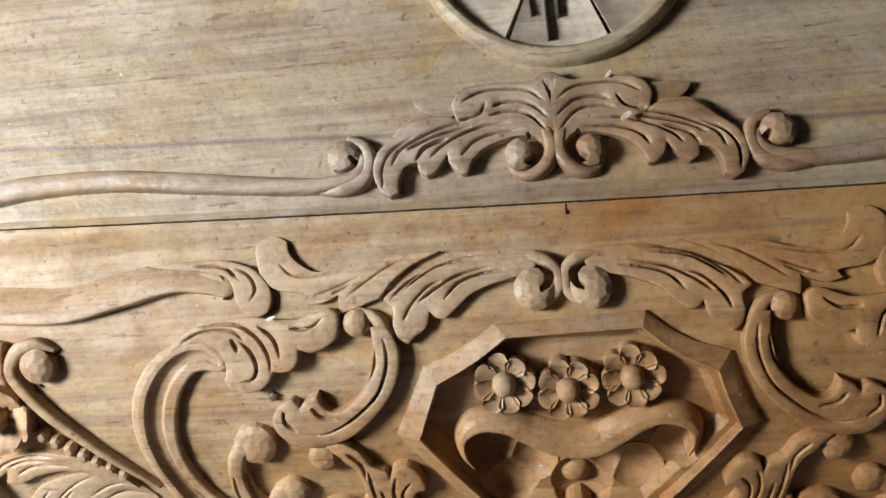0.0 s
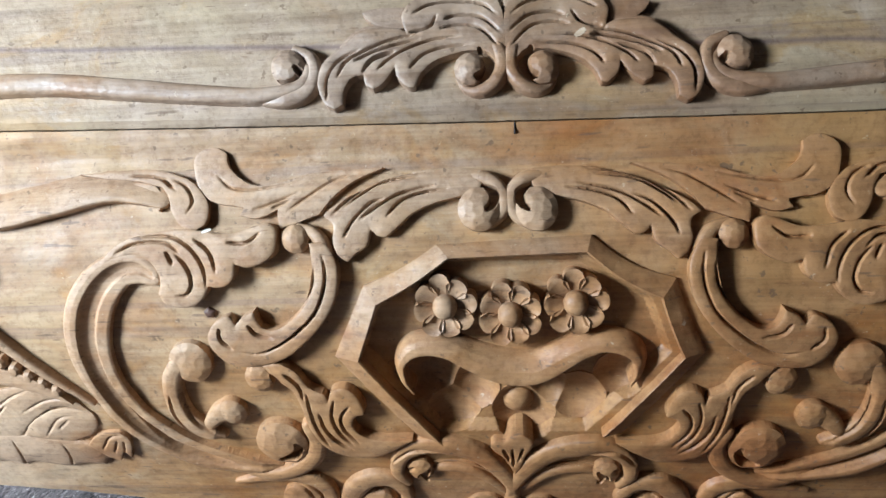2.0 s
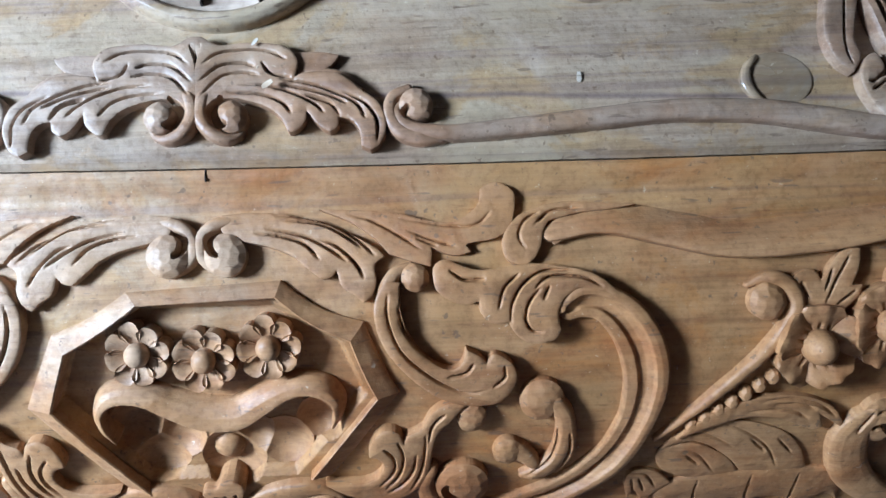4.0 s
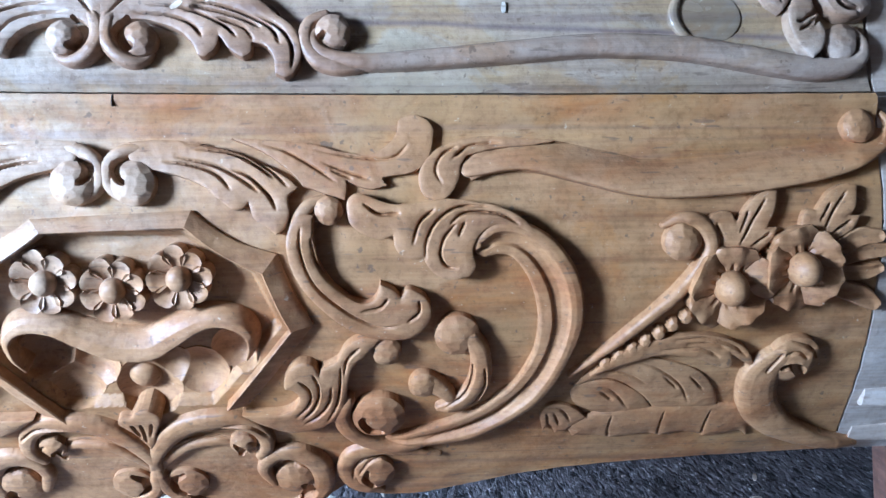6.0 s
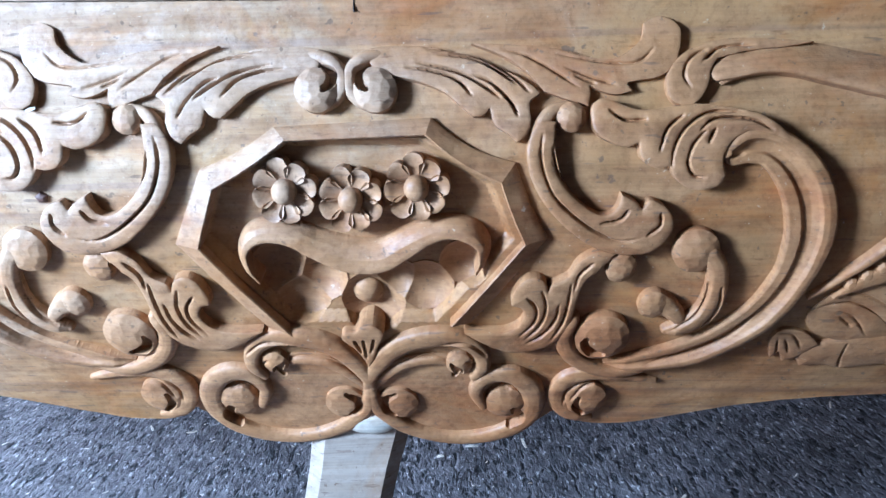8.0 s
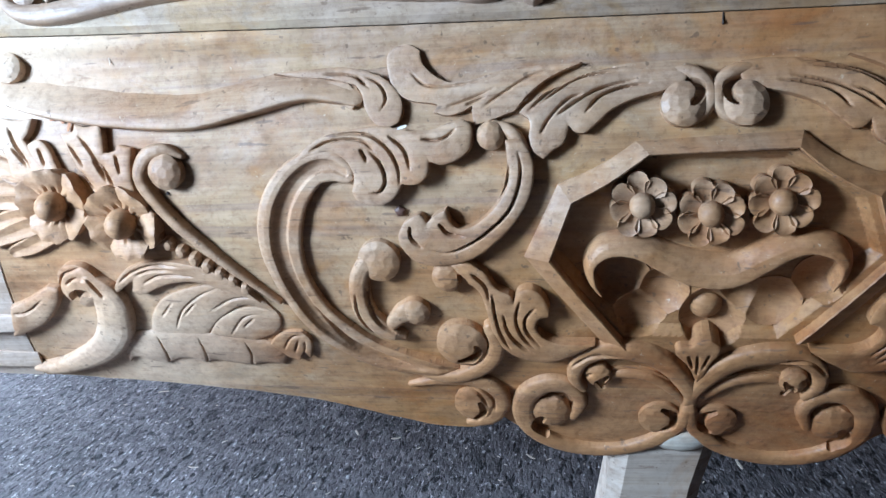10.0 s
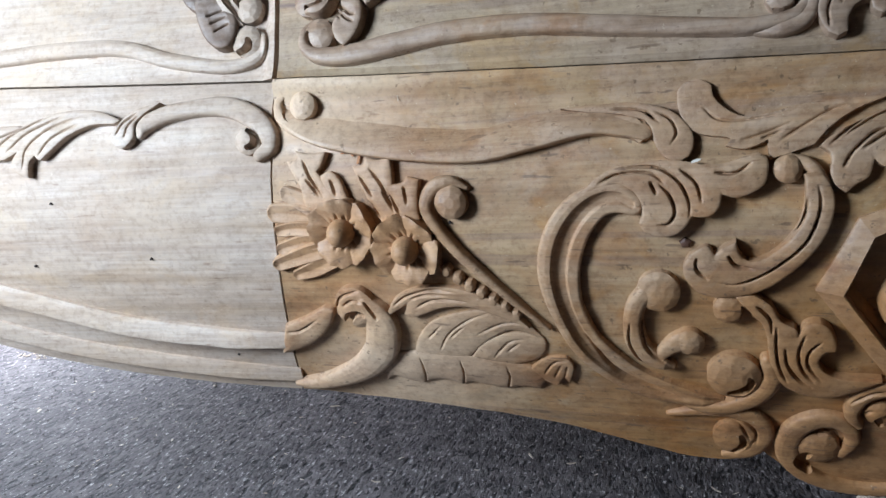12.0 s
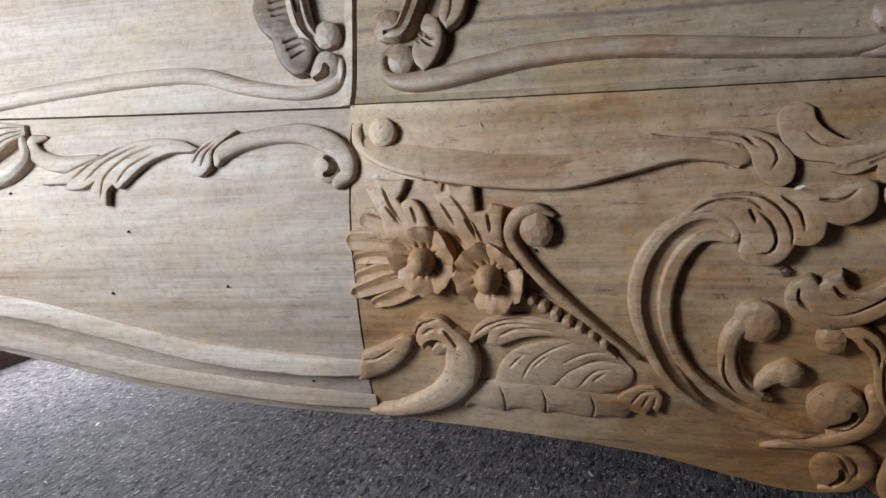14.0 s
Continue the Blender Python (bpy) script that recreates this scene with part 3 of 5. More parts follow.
def shaped(add, g):
    """How far places lie outside one carved form (below 0: inside it), and its height there."""
    if add[0] == "ball":
        _, h, (u, v, r) = add
        away = np.hypot(g[:, 0] - u, g[:, 1] - v)
        x, y = (g[:, 0] - u) / r, (g[:, 1] - v) / r
        # flats left by the chisel
        rise = np.ones(len(g))
        for tilt, count in ((0.55, 6), (0.95, 9)):
            for k in range(count):
                turn = 2 * math.pi * k / count + u * 90 + 0.25 * math.sin(5 * k + v * 60)
                rise = np.minimum(rise, (1 - math.sin(tilt) * (x * math.cos(turn) + y * math.sin(turn))) / math.cos(tilt))
        return away - r, h * (0.45 + 0.55 * np.clip(0.25 * rise + 0.75 * np.minimum(rise, np.sqrt(np.clip(1.12 - x * x - y * y, 0, 1))), 0, 1))
    if add[0] == "bowl":
        _, depth, (u, v, r), rim = add
        away = np.hypot(g[:, 0] - u, g[:, 1] - v)
        return away - r, rim - depth * (1 - np.clip(away / r, 0, 1) ** 2.2)
    if add[0] == "band":
        _, kind, h, pts = add
        line = spline(pts, 7)
        best, s_at, thin, full = np.full(len(g), 9.0), np.zeros(len(g)), np.ones(len(g)), np.ones(len(g))
        for a, b in zip(line[:-1], line[1:]):
            d = b[:2] - a[:2]
            w = g - a[:2]
            t = np.clip((w @ d) / max(d @ d, 1e-14), 0, 1)
            off = w - t[:, None] * d
            r = np.hypot(off[:, 0], off[:, 1])
            half = np.maximum(a[2] + (b[2] - a[2]) * t, 0.0008)
            hit = r - half < best
            best = np.where(hit, r - half, best)
            thin = np.where(hit, np.minimum(1, half / 0.0065) ** 0.8, thin)
            full = np.where(hit, np.clip(half / 0.013 - 0.2, 0, 1), full)
            s_at = np.where(hit, np.sign(d[0] * w[:, 1] - d[1] * w[:, 0]) * r / half, s_at)
        return best, h * thin * ((full * np.interp(s_at, *SECTIONS[kind]) + (1 - full) * 0.7) if kind == "cove" else np.interp(s_at, *SECTIONS[kind]))
    _, h, outline, edge, soft = add
    ring = closed_curve(outline)
    away, _, _, _ = nearest(g, ring, True)
    out = np.where(within(g, ring), -away, away)
    return out, h * (edge + (1 - edge) * np.sqrt(1 - (1 - np.clip(-out / soft, 0, 1)) ** 2))


def carve(adds, cuts, holes, top, step, hollow):
    """Places, heights and faces of one carved form or union of forms."""
    spots = np.concatenate([np.array([[q[0], q[1], q[2] if len(q) > 2 and a[0] != "fill" else 0] for q in ([a[2]] if a[0] in ("ball", "bowl") else a[3] if a[0] == "band" else a[2])]) for a in adds])
    lo, hi = (spots[:, :2] - spots[:, 2:]).min(0) - 0.006, (spots[:, :2] + spots[:, 2:]).max(0) + 0.006
    nu, nv = (int(math.ceil(x)) + 1 for x in (hi - lo) / step)
    gu, gv = np.meshgrid(lo[0] + step * np.arange(nu), lo[1] + step * np.arange(nv))
    g = np.stack([gu.ravel(), gv.ravel()], 1)
    out = np.min([shaped(a, g)[0] for a in adds], axis=0).reshape(nv, nu)
    dv, du = np.gradient(out, step)
    slope = np.stack([du.ravel(), dv.ravel()], 1)
    slope /= np.maximum(np.linalg.norm(slope, axis=1, keepdims=True), 0.3)
    out = out.ravel()
    edge = np.abs(out) < 0.55 * step
    g = np.where(edge[:, None], g - slope * out[:, None], g)
    inside = (out < 0) | edge
    keep = inside.reshape(nv, nu)
    keep = keep[:-1, :-1] | keep[1:, :-1] | keep[:-1, 1:] | keep[1:, 1:]
    idx = np.arange(nu * nv).reshape(nv, nu)
    quads = np.stack([idx[:-1, :-1], idx[:-1, 1:], idx[1:, 1:], idx[1:, :-1]], -1)[keep]
    used = np.unique(quads)
    back = np.full(nu * nv, -1)
    back[used] = np.arange(len(used))
    quads, g, inside = back[quads], g[used], inside[used]
    h = np.full(len(g), 9.0 if hollow else -9.0)
    for a in adds:
        o, k = shaped(a, g)
        h = np.where(o < 0.6 * step, np.minimum(h, k) if hollow else np.maximum(h, k), h)
    for cut in cuts:
        line = spline([(*q[:2], 0) for q in cut], 6)[:, :2]
        r, _, share, side = nearest(g, line)
        taper = np.clip(np.minimum(share * 5, (1 - share) * 3), 0, 1)
        h = h - taper * top * (0.40 * np.clip(1 - r / 0.0017, 0, 1) + 0.16 * np.exp(-r / 0.0045) * (side > 0))
    h = h * (1 if hollow else 0.63) + top * 0.03 * noisy(g, 45) + 0.00012 * noisy(g, 240)
    for hole in holes:
        # a deep gouge, as where a scroll winds up against its eye
        o, _ = shaped(("band", "half", 1.0, hole), g)
        h = np.minimum(h, np.where(o < 0, -0.004, -0.004 + 0.02 * np.clip(o / 0.0016, 0, 9)))
    return g, np.where(inside, h, -0.024), quads


def relief(name, *adds, cuts=(), holes=(), twin=True, timber=None, label="", step=0.0009, hollow=False):
    """One piece of carving: forms that stand off the front with steep sides, with gouged lines cut into them."""
    top = max(abs(a[2] if a[0] == "band" else a[1]) for a in adds)
    pieces = [carve(group, cuts, holes, top, step, hollow) for group in ([adds] if hollow else [(a,) for a in adds])]
    start = np.cumsum([0] + [len(p[0]) for p in pieces])
    g, h = np.concatenate([p[0] for p in pieces]), np.concatenate([p[1] for p in pieces])
    quads = np.concatenate([p[2] + k for p, k in zip(pieces, start)])
    for flip in (1, -1) if twin else (1,):
        u = g[:, 0] if flip > 0 else 2 * MIRROR[0] - g[:, 0]
        mesh_ob(name, on_front(u, g[:, 1], h), (quads if flip > 0 else quads[:, ::-1]).tolist(), timber or wood_for(g[:, 0].mean(), g[:, 1].mean()), chest, True, label, 38)


# ---- carving of the front ----
# the cartouche with its bevelled frame
OUTER = [(0.087, 0.570), (0.009, 0.669), (0.041, 0.737), (0.108, 0.773), (0.243, 0.780), (0.314, 0.742), (0.343, 0.675), (0.277, 0.587)]
INNER = [(0.105, 0.575), (0.033, 0.668), (0.053, 0.721), (0.119, 0.761), (0.238, 0.765), (0.301, 0.726), (0.322, 0.672), (0.256, 0.588)]
BOWED = (0, 0, 0.003, 0, 0.006, 0.002, 0)
for k in range(7):
    o0, o1, i0, i1 = (np.array(q) for q in (OUTER[k], OUTER[k + 1], INNER[k], INNER[k + 1]))
    t_ = np.linspace(0, 1, 13)[:, None, None]
    s_ = np.array([-0.03, 0, 0.08, 0.35, 0.7, 0.93, 1, 1.03])
    hh = np.array([-0.03, 0.003, 0.0045, 0.0070, 0.0095, 0.0115, 0.0105, -0.03])
    inward = (i0 + i1 - o0 - o1) / np.linalg.norm(i0 + i1 - o0 - o1)
    out_ = o0 + (o1 - o0) * t_ + inward * BOWED[k] * np.sin(math.pi * t_)
    in_ = i0 + (i1 - i0) * t_ + inward * BOWED[k] * 0.6 * np.sin(math.pi * t_)
    at_ = out_ + (in_ - out_) * s_[None, :, None]
    high = hh[None, :] + np.where(hh > 0, 0.0007, 0) * noisy(at_.reshape(-1, 2), 120).reshape(13, 8)
    idx = np.arange(104).reshape(13, 8)
    f_ = np.stack([idx[:-1, :-1], idx[:-1, 1:], idx[1:, 1:], idx[1:, :-1]], -1).reshape(-1, 4).tolist() + [idx[0][::-1].tolist(), idx[-1].tolist()]
    mesh_ob("cartouche_bar", on_front(at_[..., 0], at_[..., 1], high).reshape(-1, 3), f_, CARVED, chest)
for u_, v_, turn_, n_ in ((0.1133, 0.7177, 0.2, 8), (0.171, 0.7105, 0.35, 8), (0.2286, 0.7208, 0.1, 8)):
    flower(u_, v_, 0.029, n_, turn_, 0.013, -0.003)
# the shell hollow under the lip: scalloped bowls, with a pearl in the middle one
relief("shell", *[("bowl", d, (a, b, r), -0.0100) for a, b, r, d in BOWLS], twin=False, hollow=True, label="hollow scalloped shell under a curling lip")
relief("shell_pearl", ("bowl", -0.007, (0.177, 0.607, 0.0145), -0.017), twin=False, hollow=True)
for u_, v_, r_, turn_ in ((-0.4534, 0.7172, 0.036, 0.5), (-0.3826, 0.7009, 0.036, 1.0), (0.7210, 0.7080, 0.0385, 1.5), (0.7860, 0.7240, 0.037, 1.9)):
    flower(u_, v_, r_, 5, turn_, 0.014, 0.008, 0.40, 0.012)
for side_ in (1, -1):
    for k in range(8):
        u_, v_ = -0.354 + 0.0115 * k, 0.685 - 0.0081 * k
        v__, f__ = dome(u_ if side_ > 0 else 2 * AXIS - u_, v_, 0.0066, 0.012 - 0.0004 * k, 3, 8, 1.15, 0.3)
        mesh_ob("bead", v__, f__, CARVED, chest)
# center lower, mirrored
ornament("rail", "fade", 0.017, [(-0.527, 0.837, 0.0053), (-0.487, 0.817, 0.0091), (-0.429, 0.806, 0.0108), (-0.366, 0.799, 0.0108), (-0.301, 0.798, 0.0105), (-0.243, 0.810, 0.0102), (-0.188, 0.821, 0.0091), (-0.140, 0.814, 0.0077)], True)
relief("volute", ("ball", 0.021, (-0.497, 0.8475, 0.0150)))
relief("rail", ("band", "half", 0.0125, [(-0.455, 0.8115, 0.0040), (-0.480, 0.817, 0.0065), (-0.506, 0.8235, 0.0079), (-0.524, 0.8365, 0.0067), (-0.529, 0.8505, 0.0049), (-0.523, 0.860, 0.0027)]),
       holes=[[(-0.518, 0.849, 0.0013), (-0.5175, 0.841, 0.0033), (-0.511, 0.8335, 0.0028), (-0.503, 0.8305, 0.0013)]])
MIRROR[0] = 0.1765
relief("rail", ("band", "half", 0.022, [(-0.012, 0.934, 0.003), (0.000, 0.922, 0.005), (-0.011, 0.908, 0.006), (-0.045, 0.902, 0.007), (-0.100, 0.905, 0.008), (-0.170, 0.911, 0.009), (-0.250, 0.917, 0.0095), (-0.330, 0.914, 0.0100), (-0.387, 0.905, 0.0105), (-0.440, 0.896, 0.0100), (-0.474, 0.8965, 0.0080), (-0.490, 0.9055, 0.0060), (-0.4925, 0.920, 0.0045), (-0.484, 0.933, 0.0025)]))
relief("volute", ("ball", 0.022, (-0.473, 0.9175, 0.0168)),
       holes=[[(-0.4865, 0.9195, 0.0013), (-0.4865, 0.910, 0.0026), (-0.483, 0.904, 0.0026), (-0.476, 0.901, 0.0013)]])
relief("volute", ("ball", 0.022, (-0.487, 0.9545, 0.0172)),
       holes=[[(-0.473, 0.9645, 0.0013), (-0.4715, 0.9545, 0.0030), (-0.479, 0.9465, 0.0024), (-0.488, 0.9455, 0.0011)]])
ornament("scroll", "channel", 0.024, [(-0.494, 0.945, 0.0055), (-0.472, 0.947, 0.0093), (-0.460, 0.971, 0.0104), (-0.453, 0.998, 0.0104), (-0.447, 1.029, 0.0091)], True)
relief("leaf", ("fill", 0.024, [(-0.442, 0.962, 1), (-0.432, 0.958), (-0.424, 0.945), (-0.424, 0.930), (-0.431, 0.915), (-0.442, 0.903, 1), (-0.452, 0.912), (-0.456, 0.926), (-0.451, 0.935, 1), (-0.446, 0.931), (-0.450, 0.942, 1), (-0.443, 0.939), (-0.447, 0.949)], 0.88, 0.0072),
       cuts=[[(-0.449, 0.938), (-0.440, 0.931), (-0.431, 0.927)], [(-0.447, 0.944), (-0.437, 0.936), (-0.429, 0.935)]])
relief("leaf", ("fill", 0.022, [(-0.437, 1.030), (-0.412, 1.032), (-0.402, 1.008), (-0.398, 0.985), (-0.401, 0.965), (-0.408, 0.953), (-0.419, 0.945, 1), (-0.428, 0.959), (-0.425, 0.975), (-0.429, 0.992)], 0.88, 0.0072),
       cuts=[[(-0.419, 0.951), (-0.415, 0.969), (-0.419, 0.999), (-0.424, 1.022)]])
MIRROR[0] = AXIS
relief("volute", ("ball", 0.022, (-0.568, 0.919, 0.0175)),
       holes=[[(-0.579, 0.9065, 0.0013), (-0.571, 0.9075, 0.0026), (-0.564, 0.9130, 0.0034), (-0.5645, 0.9195, 0.0016)]], twin=False, timber=PALE)
ornament("rail", "round", 0.013, [(-0.561, 0.935, 0.0025), (-0.551, 0.925, 0.0045), (-0.550, 0.910, 0.0060), (-0.566, 0.898, 0.0070), (-0.601, 0.894, 0.0075), (-0.665, 0.903, 0.0086), (-0.732, 0.919, 0.0090), (-0.832, 0.917, 0.0096), (-0.956, 0.904, 0.0095), (-1.044, 0.893, 0.0099), (-1.138, 0.893, 0.0106), (-1.257, 0.896, 0.0114)], True)
ornament("scroll", "channel", 0.024, [(-0.618, 1.043, 0.0086), (-0.607, 0.999, 0.0115), (-0.595, 0.965, 0.0109), (-0.576, 0.944, 0.0082)])
relief("volute", ("ball", 0.024, (-0.567, 0.9545, 0.0155)), twin=False, timber=PALE)
ornament("leaf", "flute4", 0.022, [(-0.964, 0.862, 0.0068), (-1.020, 0.846, 0.0265), (-1.092, 0.838, 0.0373), (-1.188, 0.833, 0.0393)])
ornament("scroll", "round", 0.020, [(-1.163, 0.798, 0.0097), (-1.069, 0.796, 0.0119), (-0.997, 0.804, 0.0113), (-0.959, 0.827, 0.0093), (-0.965, 0.848, 0.0061)])
ornament("scroll", "round", 0.024, [(-1.144, 0.782, 0.0076), (-1.106, 0.784, 0.0112), (-1.072, 0.766, 0.0119), (-1.072, 0.736, 0.0119), (-1.104, 0.711, 0.0133), (-1.146, 0.703, 0.0098)])
ornament("rail", "ledge", 0.020, [(-0.553, 0.572, 0.0093), (-0.654, 0.576, 0.0107), (-0.767, 0.586, 0.0125), (-0.879, 0.611, 0.0130), (-0.997, 0.636, 0.0138), (-1.120, 0.648, 0.0135), (-1.275, 0.658, 0.0149)], True)
ornament("rail", "ledge", 0.013, [(-0.565, 0.517, 0.0105), (-0.717, 0.526, 0.0117), (-0.876, 0.545, 0.0126), (-1.036, 0.581, 0.0138), (-1.215, 0.607, 0.0149), (-1.333, 0.619, 0.0159)], True)
# the great C-scroll with its acanthus crest and the volute at its foot
relief("scroll", ("band", "cove", 0.022, [(-0.066, 0.535, 0.0029), (-0.095, 0.540, 0.0082), (-0.126, 0.547, 0.0124), (-0.156, 0.559, 0.0147), (-0.180, 0.577, 0.0157), (-0.203, 0.602, 0.0166), (-0.219, 0.639, 0.0173), (-0.225, 0.676, 0.0207), (-0.219, 0.710, 0.0213), (-0.204, 0.736, 0.0194), (-0.184, 0.752, 0.0160), (-0.165, 0.755, 0.0144), (-0.152, 0.749, 0.0103)]),
       ("ball", 0.024, (-0.057, 0.573, 0.0257)),
       ("band", "half", 0.019, [(-0.126, 0.537, 0.0024), (-0.092, 0.528, 0.0054), (-0.060, 0.530, 0.0076), (-0.032, 0.548, 0.0092), (-0.021, 0.573, 0.0089), (-0.028, 0.593, 0.0060)]),
       cuts=[[(-0.204, 0.613), (-0.176, 0.572), (-0.140, 0.551), (-0.099, 0.537)]],
       holes=[[(-0.059, 0.555, 0.0023), (-0.048, 0.558, 0.0046), (-0.041, 0.567, 0.0028), (-0.042, 0.574, 0.0011)]])
relief("leaf", ("fill", 0.023, [(-0.200, 0.755, 1), (-0.189, 0.768), (-0.171, 0.779), (-0.145, 0.785), (-0.119, 0.788), (-0.094, 0.785), (-0.071, 0.784), (-0.053, 0.790), (-0.042, 0.793), (-0.034, 0.788), (-0.033, 0.778), (-0.036, 0.767), (-0.047, 0.759), (-0.061, 0.755), (-0.072, 0.758, 1), (-0.074, 0.747), (-0.081, 0.740), (-0.090, 0.738), (-0.098, 0.739, 1), (-0.103, 0.730), (-0.113, 0.722), (-0.127, 0.720), (-0.140, 0.724), (-0.145, 0.732, 1), (-0.142, 0.745), (-0.148, 0.758), (-0.162, 0.766), (-0.176, 0.763), (-0.189, 0.758)], 0.86, 0.012),
       cuts=[[(-0.161, 0.781), (-0.130, 0.781), (-0.111, 0.770), (-0.101, 0.753), (-0.100, 0.737)], [(-0.109, 0.780), (-0.095, 0.768), (-0.089, 0.750)], [(-0.128, 0.768), (-0.117, 0.756), (-0.113, 0.742), (-0.119, 0.732), (-0.130, 0.731)], [(-0.135, 0.769), (-0.129, 0.757)], [(-0.079, 0.776), (-0.060, 0.776), (-0.046, 0.785)], [(-0.183, 0.766), (-0.164, 0.775), (-0.135, 0.776), (-0.121, 0.766)]])
relief("leaf", ("fill", 0.021, [(-0.004, 0.775, 1), (0.010, 0.775), (0.019, 0.760), (0.020, 0.744), (0.015, 0.725), (0.003, 0.705), (-0.014, 0.687), (-0.036, 0.671), (-0.061, 0.663), (-0.085, 0.664), (-0.099, 0.673), (-0.106, 0.687), (-0.102, 0.700), (-0.093, 0.708), (-0.084, 0.711), (-0.078, 0.703, 1), (-0.071, 0.710), (-0.060, 0.716, 1), (-0.056, 0.704), (-0.047, 0.698), (-0.034, 0.702), (-0.019, 0.715), (-0.008, 0.732), (-0.003, 0.751), (-0.003, 0.765)], 0.85, 0.0108),
       ("ball", 0.022, (-0.017, 0.779, 0.0122)),
       ("band", "half", 0.018, [(-0.014, 0.789, 0.0039), (-0.000, 0.783, 0.0058), (0.009, 0.769, 0.0068), (0.012, 0.751, 0.0068)]),
       cuts=[[(0.007, 0.767), (0.009, 0.751), (0.006, 0.734), (-0.003, 0.715), (-0.020, 0.698), (-0.040, 0.684), (-0.060, 0.676), (-0.080, 0.679)], [(-0.001, 0.757), (-0.004, 0.739), (-0.013, 0.723), (-0.028, 0.709), (-0.044, 0.702)], [(-0.094, 0.701), (-0.094, 0.689), (-0.083, 0.680)], [(-0.067, 0.704), (-0.059, 0.694), (-0.042, 0.691)]])
relief("leaf", ("ball", 0.02, (-0.129, 0.664, 0.0203)),
       ("band", "half", 0.019, [(-0.142, 0.661, 0.0086), (-0.151, 0.646, 0.0093), (-0.154, 0.625, 0.0100), (-0.150, 0.602, 0.0107), (-0.136, 0.587, 0.0097), (-0.116, 0.579, 0.0040)]),
       ("band", "half", 0.017, [(-0.133, 0.582, 0.0046), (-0.123, 0.597, 0.0073), (-0.108, 0.608, 0.0111), (-0.097, 0.607, 0.0105)]),
       ("ball", 0.019, (-0.100, 0.609, 0.0144)),
       cuts=[[(-0.145, 0.638), (-0.146, 0.619), (-0.139, 0.598), (-0.116, 0.579)], [(-0.157, 0.632), (-0.158, 0.606), (-0.145, 0.582), (-0.118, 0.569)], [(-0.116, 0.597), (-0.102, 0.591), (-0.085, 0.595)]])
relief("leaf", ("ball", 0.02, (-0.064, 0.649, 0.0148)),
       ("fill", 0.02, [(-0.059, 0.663, 1), (-0.043, 0.665), (-0.028, 0.656), (-0.020, 0.642), (-0.013, 0.637), (-0.005, 0.633), (-0.002, 0.626, 1), (0.003, 0.637), (0.014, 0.640), (0.024, 0.634), (0.031, 0.620), (0.031, 0.611, 1), (0.022, 0.608), (0.018, 0.598), (0.024, 0.587), (0.040, 0.580), (0.075, 0.580, 1), (0.052, 0.565), (0.029, 0.556), (0.004, 0.560), (-0.014, 0.572), (-0.025, 0.594), (-0.029, 0.620), (-0.035, 0.637), (-0.047, 0.648)], 0.86, 0.0096),
       cuts=[[(-0.013, 0.614), (-0.010, 0.594), (0.001, 0.578), (0.016, 0.568)], [(0.018, 0.622), (0.008, 0.608), (0.009, 0.592), (0.023, 0.576)], [(-0.022, 0.635), (-0.021, 0.613), (-0.017, 0.591), (-0.007, 0.571)], [(0.004, 0.629), (-0.001, 0.608), (0.004, 0.588), (0.017, 0.573)], [(-0.041, 0.656), (-0.029, 0.643), (-0.025, 0.626)]],
       holes=[[(-0.052, 0.652, 0.0010), (-0.048, 0.643, 0.0032), (-0.054, 0.633, 0.0021)]])
relief("scroll", ("ball", 0.016, (-0.051, 0.486, 0.0233)),
       ("band", "half", 0.014, [(-0.121, 0.509, 0.0025), (-0.085, 0.519, 0.0054), (-0.054, 0.521, 0.0078), (-0.031, 0.512, 0.0096), (-0.023, 0.490, 0.0104), (-0.036, 0.466, 0.0087), (-0.061, 0.455, 0.0038)]),
       cuts=[[(-0.047, 0.512), (-0.032, 0.498), (-0.030, 0.479)], [(-0.071, 0.511), (-0.048, 0.505), (-0.036, 0.486)]],
       holes=[[(-0.045, 0.492, 0.0012), (-0.043, 0.478, 0.0031), (-0.051, 0.467, 0.0025)]])
